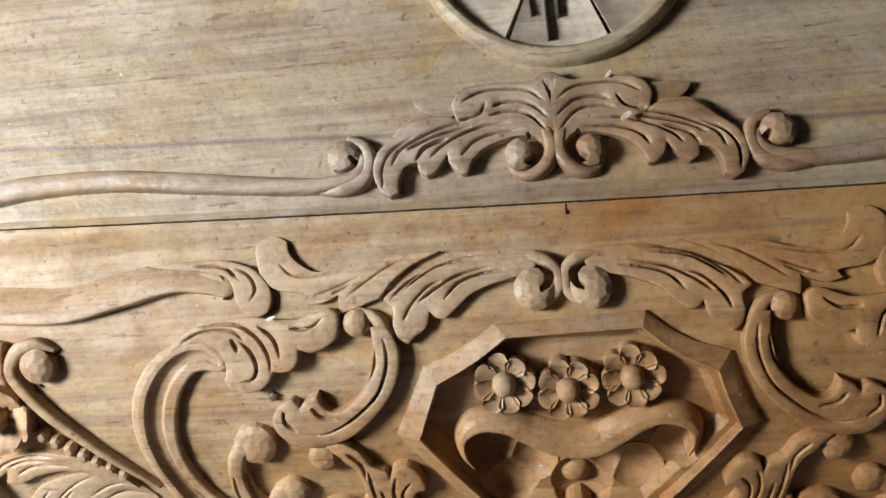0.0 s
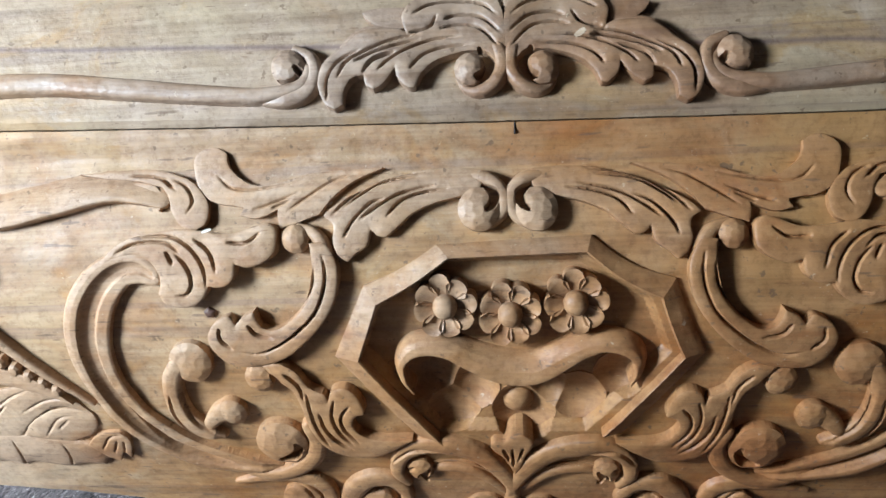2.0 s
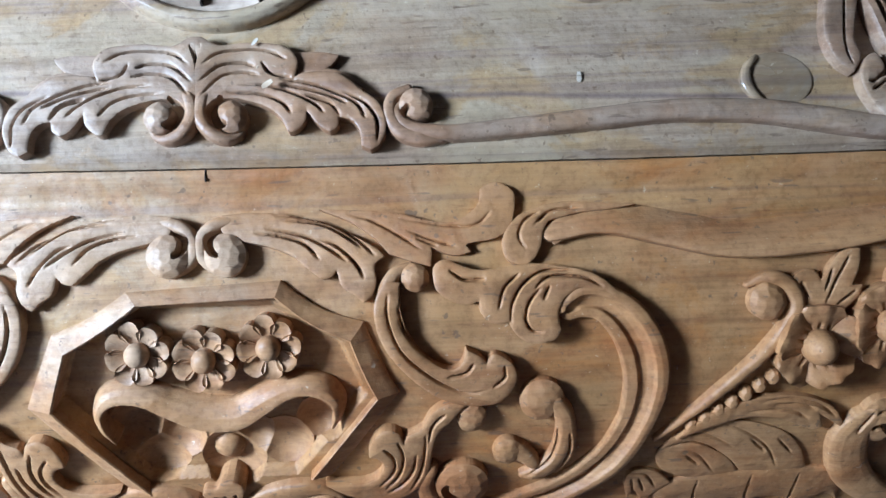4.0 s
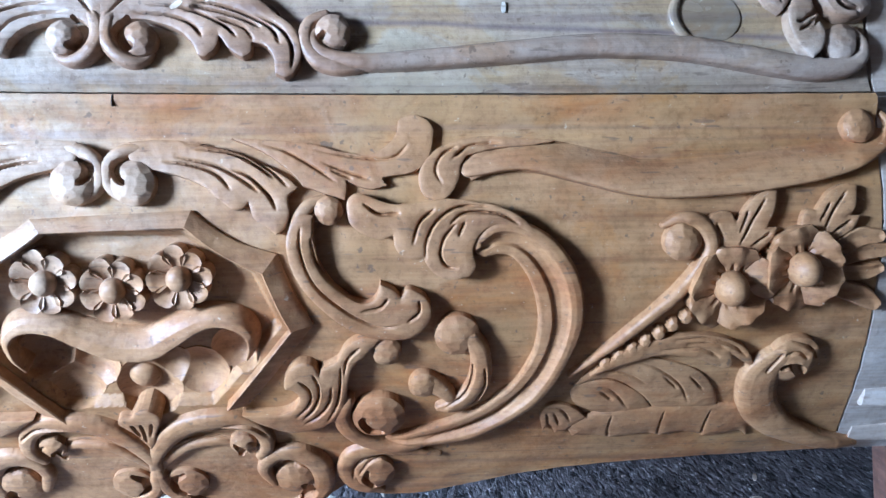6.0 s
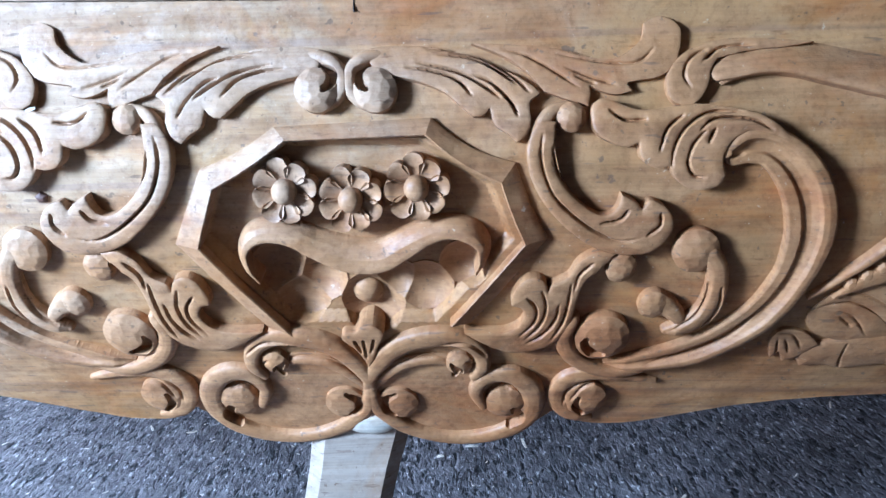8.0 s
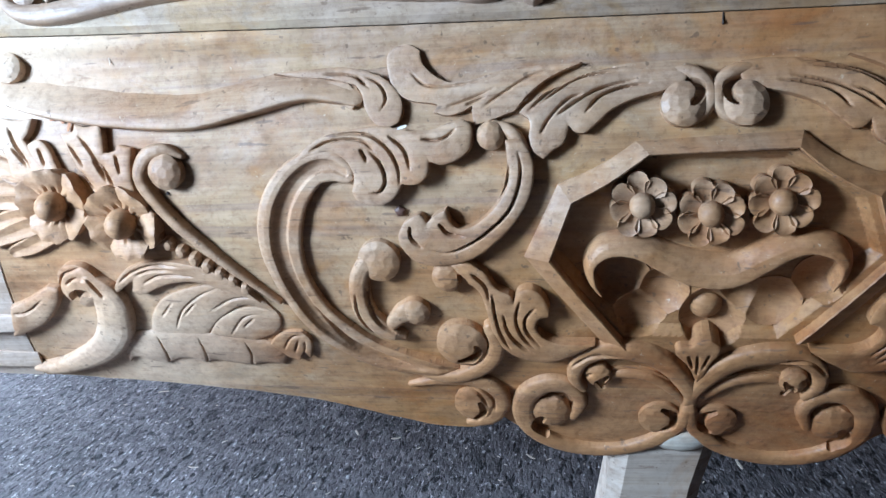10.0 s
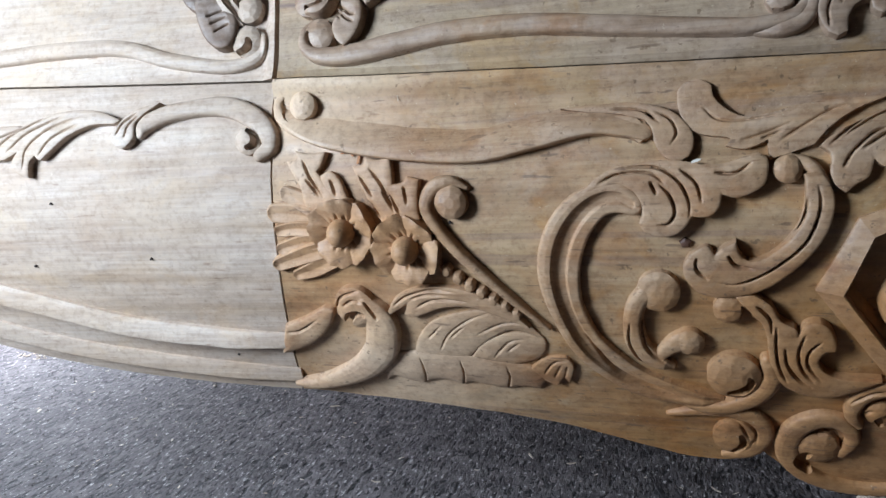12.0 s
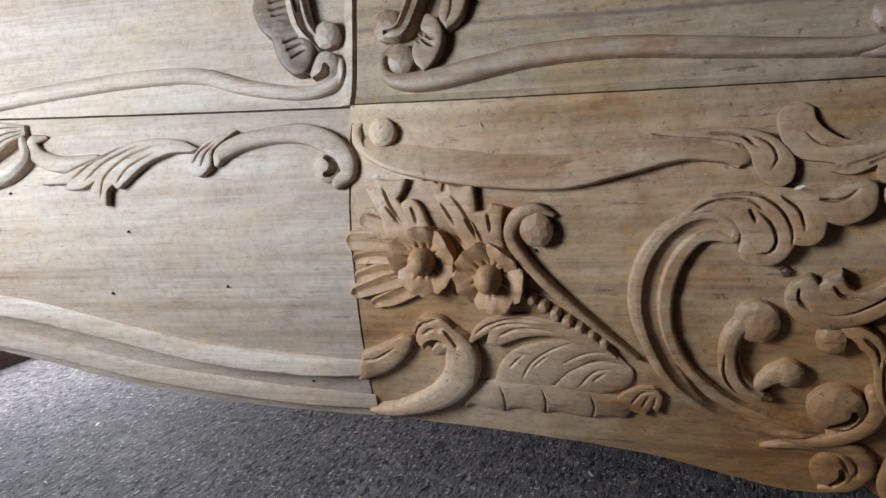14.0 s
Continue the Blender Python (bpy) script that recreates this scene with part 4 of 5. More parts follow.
# the lobed scrolls at the foot of the middle
relief("scroll", ("band", "half", 0.018, [(0.177, 0.494, 0.0034), (0.166, 0.527, 0.0088), (0.142, 0.555, 0.0108), (0.111, 0.569, 0.0102), (0.083, 0.569, 0.0092), (0.062, 0.556, 0.0083), (0.055, 0.535, 0.0074), (0.064, 0.518, 0.0052)]),
       ("band", "half", 0.014, [(0.170, 0.496, 0.0034), (0.156, 0.515, 0.0051), (0.133, 0.533, 0.0050), (0.107, 0.538, 0.0050), (0.090, 0.534, 0.0034)]),
       ("ball", 0.018, (0.079, 0.537, 0.0134)),
       ("band", "half", 0.018, [(0.054, 0.476, 0.0054), (0.062, 0.500, 0.0076), (0.049, 0.519, 0.0081), (0.025, 0.520, 0.0098), (0.005, 0.501, 0.0119), (0.002, 0.472, 0.0122), (0.017, 0.446, 0.0106), (0.043, 0.431, 0.0088), (0.075, 0.425, 0.0075), (0.109, 0.430, 0.0074), (0.140, 0.444, 0.0084), (0.165, 0.472, 0.0093), (0.171, 0.499, 0.0056)]),
       ("ball", 0.02, (0.031, 0.483, 0.0209)),
       ("ball", 0.017, (0.144, 0.479, 0.0215)),
       ("fill", 0.004, [(0.005, 0.493), (0.049, 0.523), (0.096, 0.544), (0.141, 0.537), (0.168, 0.499), (0.161, 0.456), (0.125, 0.428), (0.074, 0.419), (0.024, 0.433)], 0.95, 0.012),
       cuts=[[(0.051, 0.548), (0.072, 0.565), (0.102, 0.564)], [(0.073, 0.543), (0.065, 0.533), (0.072, 0.521)], [(0.024, 0.502), (0.042, 0.504), (0.051, 0.490)], [(0.108, 0.558), (0.138, 0.544), (0.160, 0.518)], [(0.151, 0.494), (0.160, 0.480), (0.155, 0.463)]],
       holes=[[(0.021, 0.476, 0.0030), (0.015, 0.462, 0.0049), (0.025, 0.450, 0.0025)], [(0.087, 0.538, 0.0011), (0.080, 0.529, 0.0039), (0.084, 0.518, 0.0023)], [(0.146, 0.494, 0.0011), (0.157, 0.486, 0.0029), (0.157, 0.472, 0.0029), (0.148, 0.464, 0.0012)]])
relief("leaf", ("fill", 0.017, [(0.174, 0.534, 1), (0.164, 0.556), (0.151, 0.570), (0.154, 0.578), (0.164, 0.579), (0.171, 0.585), (0.182, 0.586), (0.191, 0.579), (0.190, 0.570), (0.184, 0.558), (0.180, 0.543)], 0.85, 0.0072),
       cuts=[[(0.171, 0.571), (0.173, 0.545)], [(0.162, 0.570), (0.169, 0.552)], [(0.182, 0.572), (0.177, 0.552)]], twin=False)
# the crest over the cartouche
relief("leaf", ("fill", 0.016, [(0.151, 0.836, 1), (0.128, 0.838), (0.104, 0.837), (0.080, 0.833), (0.056, 0.827), (0.036, 0.817), (0.016, 0.805), (0.009, 0.798, 1), (0.017, 0.792), (0.018, 0.785), (0.017, 0.776), (0.021, 0.765), (0.029, 0.759, 1), (0.037, 0.766), (0.047, 0.773), (0.051, 0.787, 1), (0.057, 0.781), (0.065, 0.780, 1), (0.076, 0.789), (0.089, 0.800), (0.108, 0.808), (0.132, 0.814), (0.149, 0.821)], 0.86, 0.012),
       ("band", "half", 0.02, [(0.114, 0.833, 0.0014), (0.135, 0.832, 0.0042), (0.156, 0.828, 0.0060), (0.168, 0.816, 0.0060), (0.168, 0.802, 0.0055), (0.158, 0.791, 0.0041), (0.146, 0.786, 0.0018)]),
       ("ball", 0.026, (0.147, 0.802, 0.0183)),
       cuts=[[(0.027, 0.805), (0.046, 0.818), (0.065, 0.827), (0.099, 0.831)], [(0.041, 0.794), (0.060, 0.807), (0.080, 0.817), (0.113, 0.824)], [(0.065, 0.796), (0.079, 0.810), (0.099, 0.817), (0.123, 0.820)], [(0.027, 0.779), (0.035, 0.793), (0.051, 0.808), (0.065, 0.813)], [(0.016, 0.798), (0.037, 0.816), (0.066, 0.831), (0.104, 0.835)]],
       holes=[[(0.154, 0.821, 0.0009), (0.161, 0.815, 0.0032), (0.159, 0.806, 0.0023), (0.154, 0.802, 0.0009)]])
relief("leaf", ("fill", 0.011, [(-0.110, 0.843), (-0.107, 0.854), (-0.096, 0.860), (-0.087, 0.859), (-0.080, 0.855, 1), (-0.078, 0.844), (-0.069, 0.834), (-0.053, 0.826), (-0.031, 0.828), (-0.009, 0.834), (0.011, 0.837), (0.039, 0.839), (0.065, 0.840, 1), (0.038, 0.829), (0.017, 0.814), (0.005, 0.800, 1), (-0.015, 0.793), (-0.031, 0.788, 1), (-0.033, 0.799), (-0.032, 0.805, 1), (-0.042, 0.800), (-0.055, 0.797), (-0.068, 0.800, 1), (-0.064, 0.806), (-0.071, 0.808), (-0.090, 0.811), (-0.104, 0.821)], 0.88, 0.012),
       cuts=[[(-0.089, 0.836), (-0.076, 0.824), (-0.058, 0.822), (-0.033, 0.825), (-0.003, 0.831)], [(-0.056, 0.804), (-0.034, 0.811), (-0.011, 0.820)], [(-0.025, 0.802), (-0.004, 0.816), (0.019, 0.829), (0.041, 0.835)], [(-0.039, 0.805), (-0.019, 0.813)]])
relief("leaf", ("fill", 0.014, [(-0.219, 0.837, 1), (-0.177, 0.840), (-0.151, 0.841), (-0.130, 0.837), (-0.112, 0.830), (-0.099, 0.816), (-0.096, 0.804), (-0.100, 0.792), (-0.111, 0.787), (-0.122, 0.791), (-0.130, 0.803), (-0.133, 0.816), (-0.139, 0.825, 1), (-0.167, 0.831), (-0.193, 0.833)], 0.85, 0.012),
       cuts=[[(-0.132, 0.833), (-0.117, 0.825), (-0.111, 0.812), (-0.117, 0.800)], [(-0.139, 0.833), (-0.129, 0.823)], [(-0.171, 0.835), (-0.142, 0.833), (-0.124, 0.820)]])
relief("leaf", ("fill", 0.011, [(-0.252, 0.817, 1), (-0.231, 0.825), (-0.204, 0.829), (-0.172, 0.829), (-0.150, 0.828), (-0.141, 0.821), (-0.138, 0.812), (-0.143, 0.804, 1), (-0.161, 0.811), (-0.183, 0.814), (-0.215, 0.813)], 0.88, 0.0096),
       cuts=[[(-0.238, 0.819), (-0.214, 0.825), (-0.182, 0.827), (-0.156, 0.824)], [(-0.219, 0.819), (-0.188, 0.821), (-0.151, 0.818)]])
# the posies at the ends
relief("stem", ("band", "half", 0.021, [(-0.314, 0.763, 0.0029), (-0.330, 0.769, 0.0059), (-0.348, 0.763, 0.0078), (-0.357, 0.745, 0.0072), (-0.349, 0.725, 0.0066), (-0.328, 0.698, 0.0060), (-0.303, 0.673, 0.0054), (-0.272, 0.643, 0.0042), (-0.241, 0.614, 0.0024)]),
       ("ball", 0.026, (-0.330, 0.749, 0.0165)))
relief("leaf", ("fill", 0.016, [(-0.509, 0.779), (-0.514, 0.789, 1), (-0.502, 0.791), (-0.504, 0.800, 1), (-0.487, 0.797), (-0.468, 0.799, 1), (-0.473, 0.786), (-0.479, 0.779, 1), (-0.469, 0.766), (-0.458, 0.751), (-0.469, 0.732, 1), (-0.492, 0.741), (-0.499, 0.764)], 0.82, 0.0084),
       ("fill", 0.015, [(-0.475, 0.774, 1), (-0.463, 0.779), (-0.453, 0.771), (-0.447, 0.758), (-0.439, 0.736, 1), (-0.466, 0.749), (-0.474, 0.762)], 0.82, 0.0072),
       ("fill", 0.017, [(-0.437, 0.784, 1), (-0.424, 0.786), (-0.422, 0.793, 1), (-0.409, 0.790), (-0.395, 0.793, 1), (-0.393, 0.781), (-0.392, 0.766, 1), (-0.381, 0.768), (-0.376, 0.774, 1), (-0.363, 0.771, 1), (-0.366, 0.752), (-0.365, 0.731, 1), (-0.386, 0.725), (-0.405, 0.725, 1), (-0.419, 0.748), (-0.429, 0.768)], 0.82, 0.0096),
       ("band", "cup", 0.014, [(-0.458, 0.724, 0.0104), (-0.492, 0.743, 0.0112), (-0.517, 0.755, 0.0087)]),
       ("band", "cup", 0.013, [(-0.458, 0.722, 0.0104), (-0.506, 0.733, 0.0120), (-0.534, 0.734, 0.0106)]),
       ("band", "cup", 0.014, [(-0.460, 0.715, 0.0092), (-0.506, 0.718, 0.0087), (-0.531, 0.715, 0.0070)]),
       ("band", "cup", 0.012, [(-0.462, 0.708, 0.0092), (-0.507, 0.701, 0.0095), (-0.533, 0.694, 0.0072)]),
       ("band", "cup", 0.014, [(-0.456, 0.703, 0.0105), (-0.503, 0.689, 0.0102), (-0.541, 0.676, 0.0079)]),
       ("band", "cup", 0.012, [(-0.452, 0.693, 0.0092), (-0.495, 0.673, 0.0096), (-0.520, 0.664, 0.0063)]),
       cuts=[[(-0.495, 0.791), (-0.486, 0.771), (-0.471, 0.751)], [(-0.492, 0.771), (-0.475, 0.752)], [(-0.463, 0.771), (-0.457, 0.753)], [(-0.418, 0.783), (-0.403, 0.763), (-0.391, 0.737)], [(-0.404, 0.760), (-0.393, 0.741)], [(-0.380, 0.765), (-0.377, 0.745)], [(-0.420, 0.750), (-0.406, 0.730)], [(-0.430, 0.775), (-0.414, 0.752)], [(-0.398, 0.758), (-0.384, 0.734)]], twin=False)
relief("leaf", ("fill", 0.014, [(-0.422, 0.619, 1), (-0.411, 0.638), (-0.394, 0.650), (-0.370, 0.657), (-0.338, 0.658), (-0.308, 0.651), (-0.286, 0.640), (-0.260, 0.615, 1), (-0.294, 0.629), (-0.324, 0.637), (-0.356, 0.634), (-0.388, 0.621), (-0.399, 0.624, 1), (-0.393, 0.638, 1), (-0.405, 0.630)], 0.88, 0.0084),
       cuts=[[(-0.411, 0.633), (-0.392, 0.646), (-0.364, 0.654), (-0.333, 0.653)], [(-0.384, 0.633), (-0.361, 0.643), (-0.322, 0.643)], [(-0.390, 0.642), (-0.372, 0.648), (-0.346, 0.649)]])
relief("leaf", ("fill", 0.007, [(-0.401, 0.569, 1), (-0.390, 0.593), (-0.370, 0.613), (-0.341, 0.625), (-0.308, 0.631), (-0.272, 0.625), (-0.246, 0.598, 1), (-0.281, 0.608), (-0.315, 0.589), (-0.336, 0.567, 1), (-0.366, 0.560), (-0.394, 0.560, 1)], 0.50, 0.022),
       cuts=[[(-0.369, 0.574), (-0.354, 0.598), (-0.329, 0.617), (-0.302, 0.629)], [(-0.353, 0.593), (-0.334, 0.610)], [(-0.321, 0.600), (-0.292, 0.615), (-0.266, 0.617)], [(-0.380, 0.590), (-0.361, 0.609)]])
relief("leaf", ("fill", 0.007, [(-0.333, 0.569, 1), (-0.315, 0.589), (-0.282, 0.605), (-0.252, 0.601), (-0.246, 0.590), (-0.257, 0.573), (-0.293, 0.559, 1), (-0.319, 0.562)], 0.50, 0.02),
       cuts=[[(-0.308, 0.569), (-0.288, 0.591), (-0.268, 0.598)], [(-0.290, 0.580), (-0.274, 0.593)]])
relief("leaf", ("fill", 0.009, [(-0.266, 0.560, 1), (-0.250, 0.574), (-0.228, 0.578), (-0.219, 0.566), (-0.225, 0.543, 1), (-0.231, 0.551), (-0.238, 0.539, 1), (-0.250, 0.543, 1)], 0.85, 0.006),
       cuts=[[(-0.252, 0.554), (-0.240, 0.570), (-0.225, 0.574)], [(-0.241, 0.550), (-0.232, 0.568)], [(-0.230, 0.550), (-0.225, 0.568)]])
relief("scroll", ("ball", 0.022, (-0.457, 0.629, 0.0246)),
       ("band", "half", 0.022, [(-0.446, 0.634, 0.0108), (-0.432, 0.616, 0.0172), (-0.432, 0.596, 0.0195), (-0.443, 0.570, 0.0188), (-0.474, 0.541, 0.0149), (-0.525, 0.518, 0.0094), (-0.573, 0.508, 0.0037)]),
       cuts=[[(-0.484, 0.620), (-0.472, 0.641), (-0.447, 0.651)], [(-0.470, 0.632), (-0.458, 0.639), (-0.445, 0.637)], [(-0.444, 0.640), (-0.436, 0.625), (-0.432, 0.617)]],
       holes=[[(-0.448, 0.622, 0.0014), (-0.457, 0.624, 0.0027), (-0.467, 0.617, 0.0042), (-0.469, 0.608, 0.0028), (-0.464, 0.604, 0.0014)]])
relief("rail_end", ("fill", 0.016, [(-0.557, 0.597, 1), (-0.530, 0.608), (-0.498, 0.626, 1), (-0.486, 0.621), (-0.498, 0.600), (-0.522, 0.578), (-0.554, 0.563), (-0.574, 0.557, 1)], 0.55, 0.012),
       cuts=[[(-0.557, 0.589), (-0.537, 0.593), (-0.508, 0.611)]], twin=False)
relief("leaf_fringe", ("fill", 0.011, [(-0.448, 0.522, 1), (-0.436, 0.531), (-0.418, 0.526), (-0.400, 0.524, 1), (-0.388, 0.530), (-0.371, 0.532), (-0.352, 0.527, 1), (-0.338, 0.532), (-0.320, 0.529), (-0.298, 0.527, 1), (-0.280, 0.531), (-0.258, 0.530, 1), (-0.250, 0.553), (-0.290, 0.566), (-0.327, 0.570), (-0.370, 0.572), (-0.405, 0.570), (-0.440, 0.560)], 0.25, 0.024),
       cuts=[[(-0.397, 0.524), (-0.394, 0.545), (-0.396, 0.566)], [(-0.350, 0.526), (-0.346, 0.546), (-0.347, 0.566)], [(-0.297, 0.527), (-0.292, 0.545), (-0.294, 0.562)]])
relief("leaf", ("fill", 0.015, [(0.692, 0.746, 1), (0.698, 0.769), (0.711, 0.775), (0.719, 0.772), (0.723, 0.765, 1), (0.737, 0.784), (0.750, 0.792), (0.761, 0.791, 1), (0.758, 0.774), (0.751, 0.760, 1), (0.761, 0.760, 1), (0.757, 0.750), (0.744, 0.738, 1), (0.716, 0.736)], 0.85, 0.0084),
       ("fill", 0.014, [(0.780, 0.747, 1), (0.786, 0.773), (0.797, 0.774, 1), (0.810, 0.791), (0.824, 0.797), (0.835, 0.795, 1), (0.834, 0.776), (0.826, 0.769, 1), (0.838, 0.769, 1), (0.832, 0.757), (0.814, 0.747, 1)], 0.85, 0.0084),
       ("band", "cup", 0.013, [(0.802, 0.726, 0.0074), (0.836, 0.748, 0.0089), (0.858, 0.750, 0.0063)]),
       ("band", "cup", 0.012, [(0.802, 0.724, 0.0074), (0.843, 0.736, 0.0085), (0.865, 0.737, 0.0064)]),
       ("band", "cup", 0.013, [(0.803, 0.718, 0.0074), (0.846, 0.717, 0.0075), (0.863, 0.720, 0.0053)]),
       ("band", "cup", 0.012, [(0.805, 0.710, 0.0075), (0.850, 0.694, 0.0092), (0.866, 0.685, 0.0066)]),
       cuts=[[(0.704, 0.765), (0.712, 0.748)], [(0.750, 0.786), (0.737, 0.765), (0.726, 0.744)], [(0.755, 0.756), (0.736, 0.743)], [(0.734, 0.775), (0.726, 0.755)], [(0.825, 0.791), (0.813, 0.774), (0.803, 0.754)], [(0.830, 0.765), (0.812, 0.754)], [(0.810, 0.781), (0.800, 0.764)]], twin=False)
# the crest of the upper board
MIRROR[0] = 0.1765
relief("leaf", ("fill", 0.021, [(0.184, 0.990, 1), (0.172, 0.992), (0.157, 0.984), (0.132, 0.986), (0.111, 0.985), (0.095, 0.981), (0.086, 0.969), (0.088, 0.957), (0.091, 0.951, 1), (0.083, 0.957), (0.064, 0.958), (0.050, 0.956), (0.038, 0.948), (0.029, 0.940, 1), (0.016, 0.930), (0.010, 0.917), (0.010, 0.905), (0.016, 0.892), (0.024, 0.887, 1), (0.032, 0.891, 1), (0.033, 0.904), (0.040, 0.914), (0.051, 0.917, 1), (0.052, 0.909), (0.059, 0.904, 1), (0.069, 0.910), (0.079, 0.923, 1), (0.081, 0.913), (0.090, 0.905), (0.096, 0.905, 1), (0.102, 0.917), (0.114, 0.927), (0.132, 0.933), (0.145, 0.935), (0.160, 0.934, 1), (0.171, 0.925), (0.182, 0.949)], 0.88, 0.012),
       ("fill", 0.012, [(0.049, 0.975, 1), (0.064, 0.978), (0.088, 0.978, 1), (0.090, 0.962), (0.074, 0.955, 1), (0.056, 0.966)], 0.90, 0.006),
       ("fill", 0.012, [(0.028, 0.944, 1), (0.044, 0.958), (0.069, 0.963), (0.095, 0.954, 1), (0.069, 0.940), (0.038, 0.938, 1)], 0.90, 0.006),
       ("band", "half", 0.024, [(0.161, 0.946, 0.0039), (0.171, 0.935, 0.0067), (0.173, 0.920, 0.0072), (0.165, 0.907, 0.0062), (0.152, 0.901, 0.0048), (0.141, 0.903, 0.0029), (0.135, 0.909, 0.0015)]),
       ("ball", 0.028, (0.145, 0.919, 0.0139)),
       cuts=[[(0.095, 0.969), (0.111, 0.977), (0.131, 0.979), (0.156, 0.976), (0.171, 0.965)], [(0.123, 0.963), (0.136, 0.967), (0.156, 0.964), (0.174, 0.949)], [(0.119, 0.955), (0.136, 0.958), (0.155, 0.954), (0.172, 0.936)], [(0.091, 0.953), (0.110, 0.957), (0.118, 0.968)], [(0.027, 0.914), (0.035, 0.928), (0.054, 0.939), (0.080, 0.948), (0.105, 0.952)], [(0.042, 0.928), (0.059, 0.936), (0.080, 0.942), (0.103, 0.947)], [(0.063, 0.920), (0.074, 0.930), (0.095, 0.940), (0.115, 0.946), (0.140, 0.947)], [(0.092, 0.920), (0.102, 0.931), (0.120, 0.938), (0.150, 0.940)], [(0.018, 0.894), (0.018, 0.914), (0.029, 0.930), (0.049, 0.940)], [(0.080, 0.937), (0.059, 0.930), (0.049, 0.918)], [(0.172, 0.985), (0.177, 0.969), (0.180, 0.951)]],
       holes=[[(0.154, 0.935, 0.0010), (0.162, 0.925, 0.0034), (0.158, 0.914, 0.0029), (0.151, 0.911, 0.0010)]])
relief("scroll", ("ball", 0.025, (-0.018, 0.926, 0.0152)),
       ("band", "half", 0.02, [(-0.012, 0.943, 0.0041), (0.002, 0.935, 0.0056), (0.006, 0.920, 0.0066), (-0.002, 0.905, 0.0071), (-0.020, 0.898, 0.0066), (-0.041, 0.897, 0.0031)]),
       holes=[[(-0.010, 0.924, 0.0010), (-0.005, 0.917, 0.0030), (-0.015, 0.910, 0.0030), (-0.029, 0.911, 0.0020)]])
MIRROR[0] = AXIS
# the flourishes of the end boards
relief("leaf", ("fill", 0.017, [(-0.720, 0.835, 1), (-0.751, 0.846), (-0.789, 0.846), (-0.828, 0.838), (-0.870, 0.821), (-0.932, 0.796, 1), (-0.894, 0.797, 1), (-0.899, 0.790, 1), (-0.875, 0.791), (-0.855, 0.800, 1), (-0.863, 0.786), (-0.852, 0.774), (-0.840, 0.771, 1), (-0.839, 0.788), (-0.831, 0.796, 1), (-0.824, 0.791), (-0.810, 0.802), (-0.787, 0.819), (-0.757, 0.830), (-0.728, 0.831, 1)], 0.88, 0.0084),
       ("band", "half", 0.015, [(-0.935, 0.853, 0.0025), (-0.951, 0.847, 0.0076), (-0.942, 0.830, 0.0092), (-0.908, 0.820, 0.0099), (-0.859, 0.824, 0.0072)]),
       cuts=[[(-0.891, 0.799), (-0.858, 0.822), (-0.809, 0.843)], [(-0.870, 0.799), (-0.841, 0.822), (-0.793, 0.841)], [(-0.847, 0.779), (-0.843, 0.803), (-0.817, 0.824), (-0.770, 0.841)], [(-0.827, 0.795), (-0.810, 0.815), (-0.773, 0.832)], [(-0.914, 0.803), (-0.874, 0.819), (-0.839, 0.830)]], twin=False, timber=PALE)
relief("leaf", ("fill", 0.018, [(-0.670, 0.854, 1), (-0.706, 0.844), (-0.723, 0.830), (-0.731, 0.817), (-0.726, 0.807), (-0.715, 0.804), (-0.704, 0.813), (-0.702, 0.820, 1), (-0.700, 0.833), (-0.686, 0.844)], 0.88, 0.0072),
       cuts=[[(-0.725, 0.817), (-0.716, 0.832), (-0.695, 0.844)], [(-0.714, 0.814), (-0.709, 0.829), (-0.695, 0.840)]], twin=False, timber=PALE)
relief("scroll", ("band", "half", 0.017, [(-0.697, 0.819, 0.0043), (-0.689, 0.831, 0.0086), (-0.663, 0.842, 0.0092), (-0.628, 0.848, 0.0090), (-0.593, 0.849, 0.0108), (-0.564, 0.840, 0.0119), (-0.544, 0.825, 0.0113), (-0.537, 0.807, 0.0092), (-0.550, 0.795, 0.0063)]),
       ("ball", 0.019, (-0.562, 0.811, 0.0150)),
       holes=[[(-0.562, 0.822, 0.0012), (-0.5555, 0.8185, 0.0026), (-0.5525, 0.812, 0.0032), (-0.556, 0.8055, 0.0024), (-0.562, 0.8035, 0.0010)]], twin=False, timber=PALE)
# the rolled lip in the cartouche
relief("lip", ("band", "roll", 0.013, [(0.078, 0.629, 0.0021), (0.070, 0.643, 0.0041), (0.068, 0.661, 0.0056), (0.078, 0.676, 0.0085), (0.095, 0.681, 0.0094), (0.115, 0.678, 0.0103), (0.137, 0.667, 0.0118), (0.159, 0.658, 0.0138), (0.177, 0.655, 0.0142), (0.196, 0.657, 0.0131), (0.217, 0.669, 0.0120), (0.236, 0.679, 0.0099), (0.255, 0.684, 0.0089), (0.274, 0.680, 0.0089), (0.286, 0.668, 0.0070), (0.287, 0.653, 0.0047), (0.281, 0.639, 0.0024)]), twin=False, label="curling carved lip over a shell hollow")
relief("leaf", ("fill", 0.0232, [(-0.601, 1.006), (-0.623, 1.019), (-0.644, 1.017), (-0.656, 1.005), (-0.658, 0.986), (-0.645, 0.962), (-0.625, 0.950, 1), (-0.612, 0.957), (-0.604, 0.975)], 0.8, 0.010), cuts=[[(-0.639, 0.993), (-0.627, 0.996), (-0.614, 0.997)], [(-0.638, 0.985), (-0.626, 0.987), (-0.612, 0.989)], [(-0.634, 0.978), (-0.624, 0.979), (-0.610, 0.981)]], twin=False, timber=DUSK)
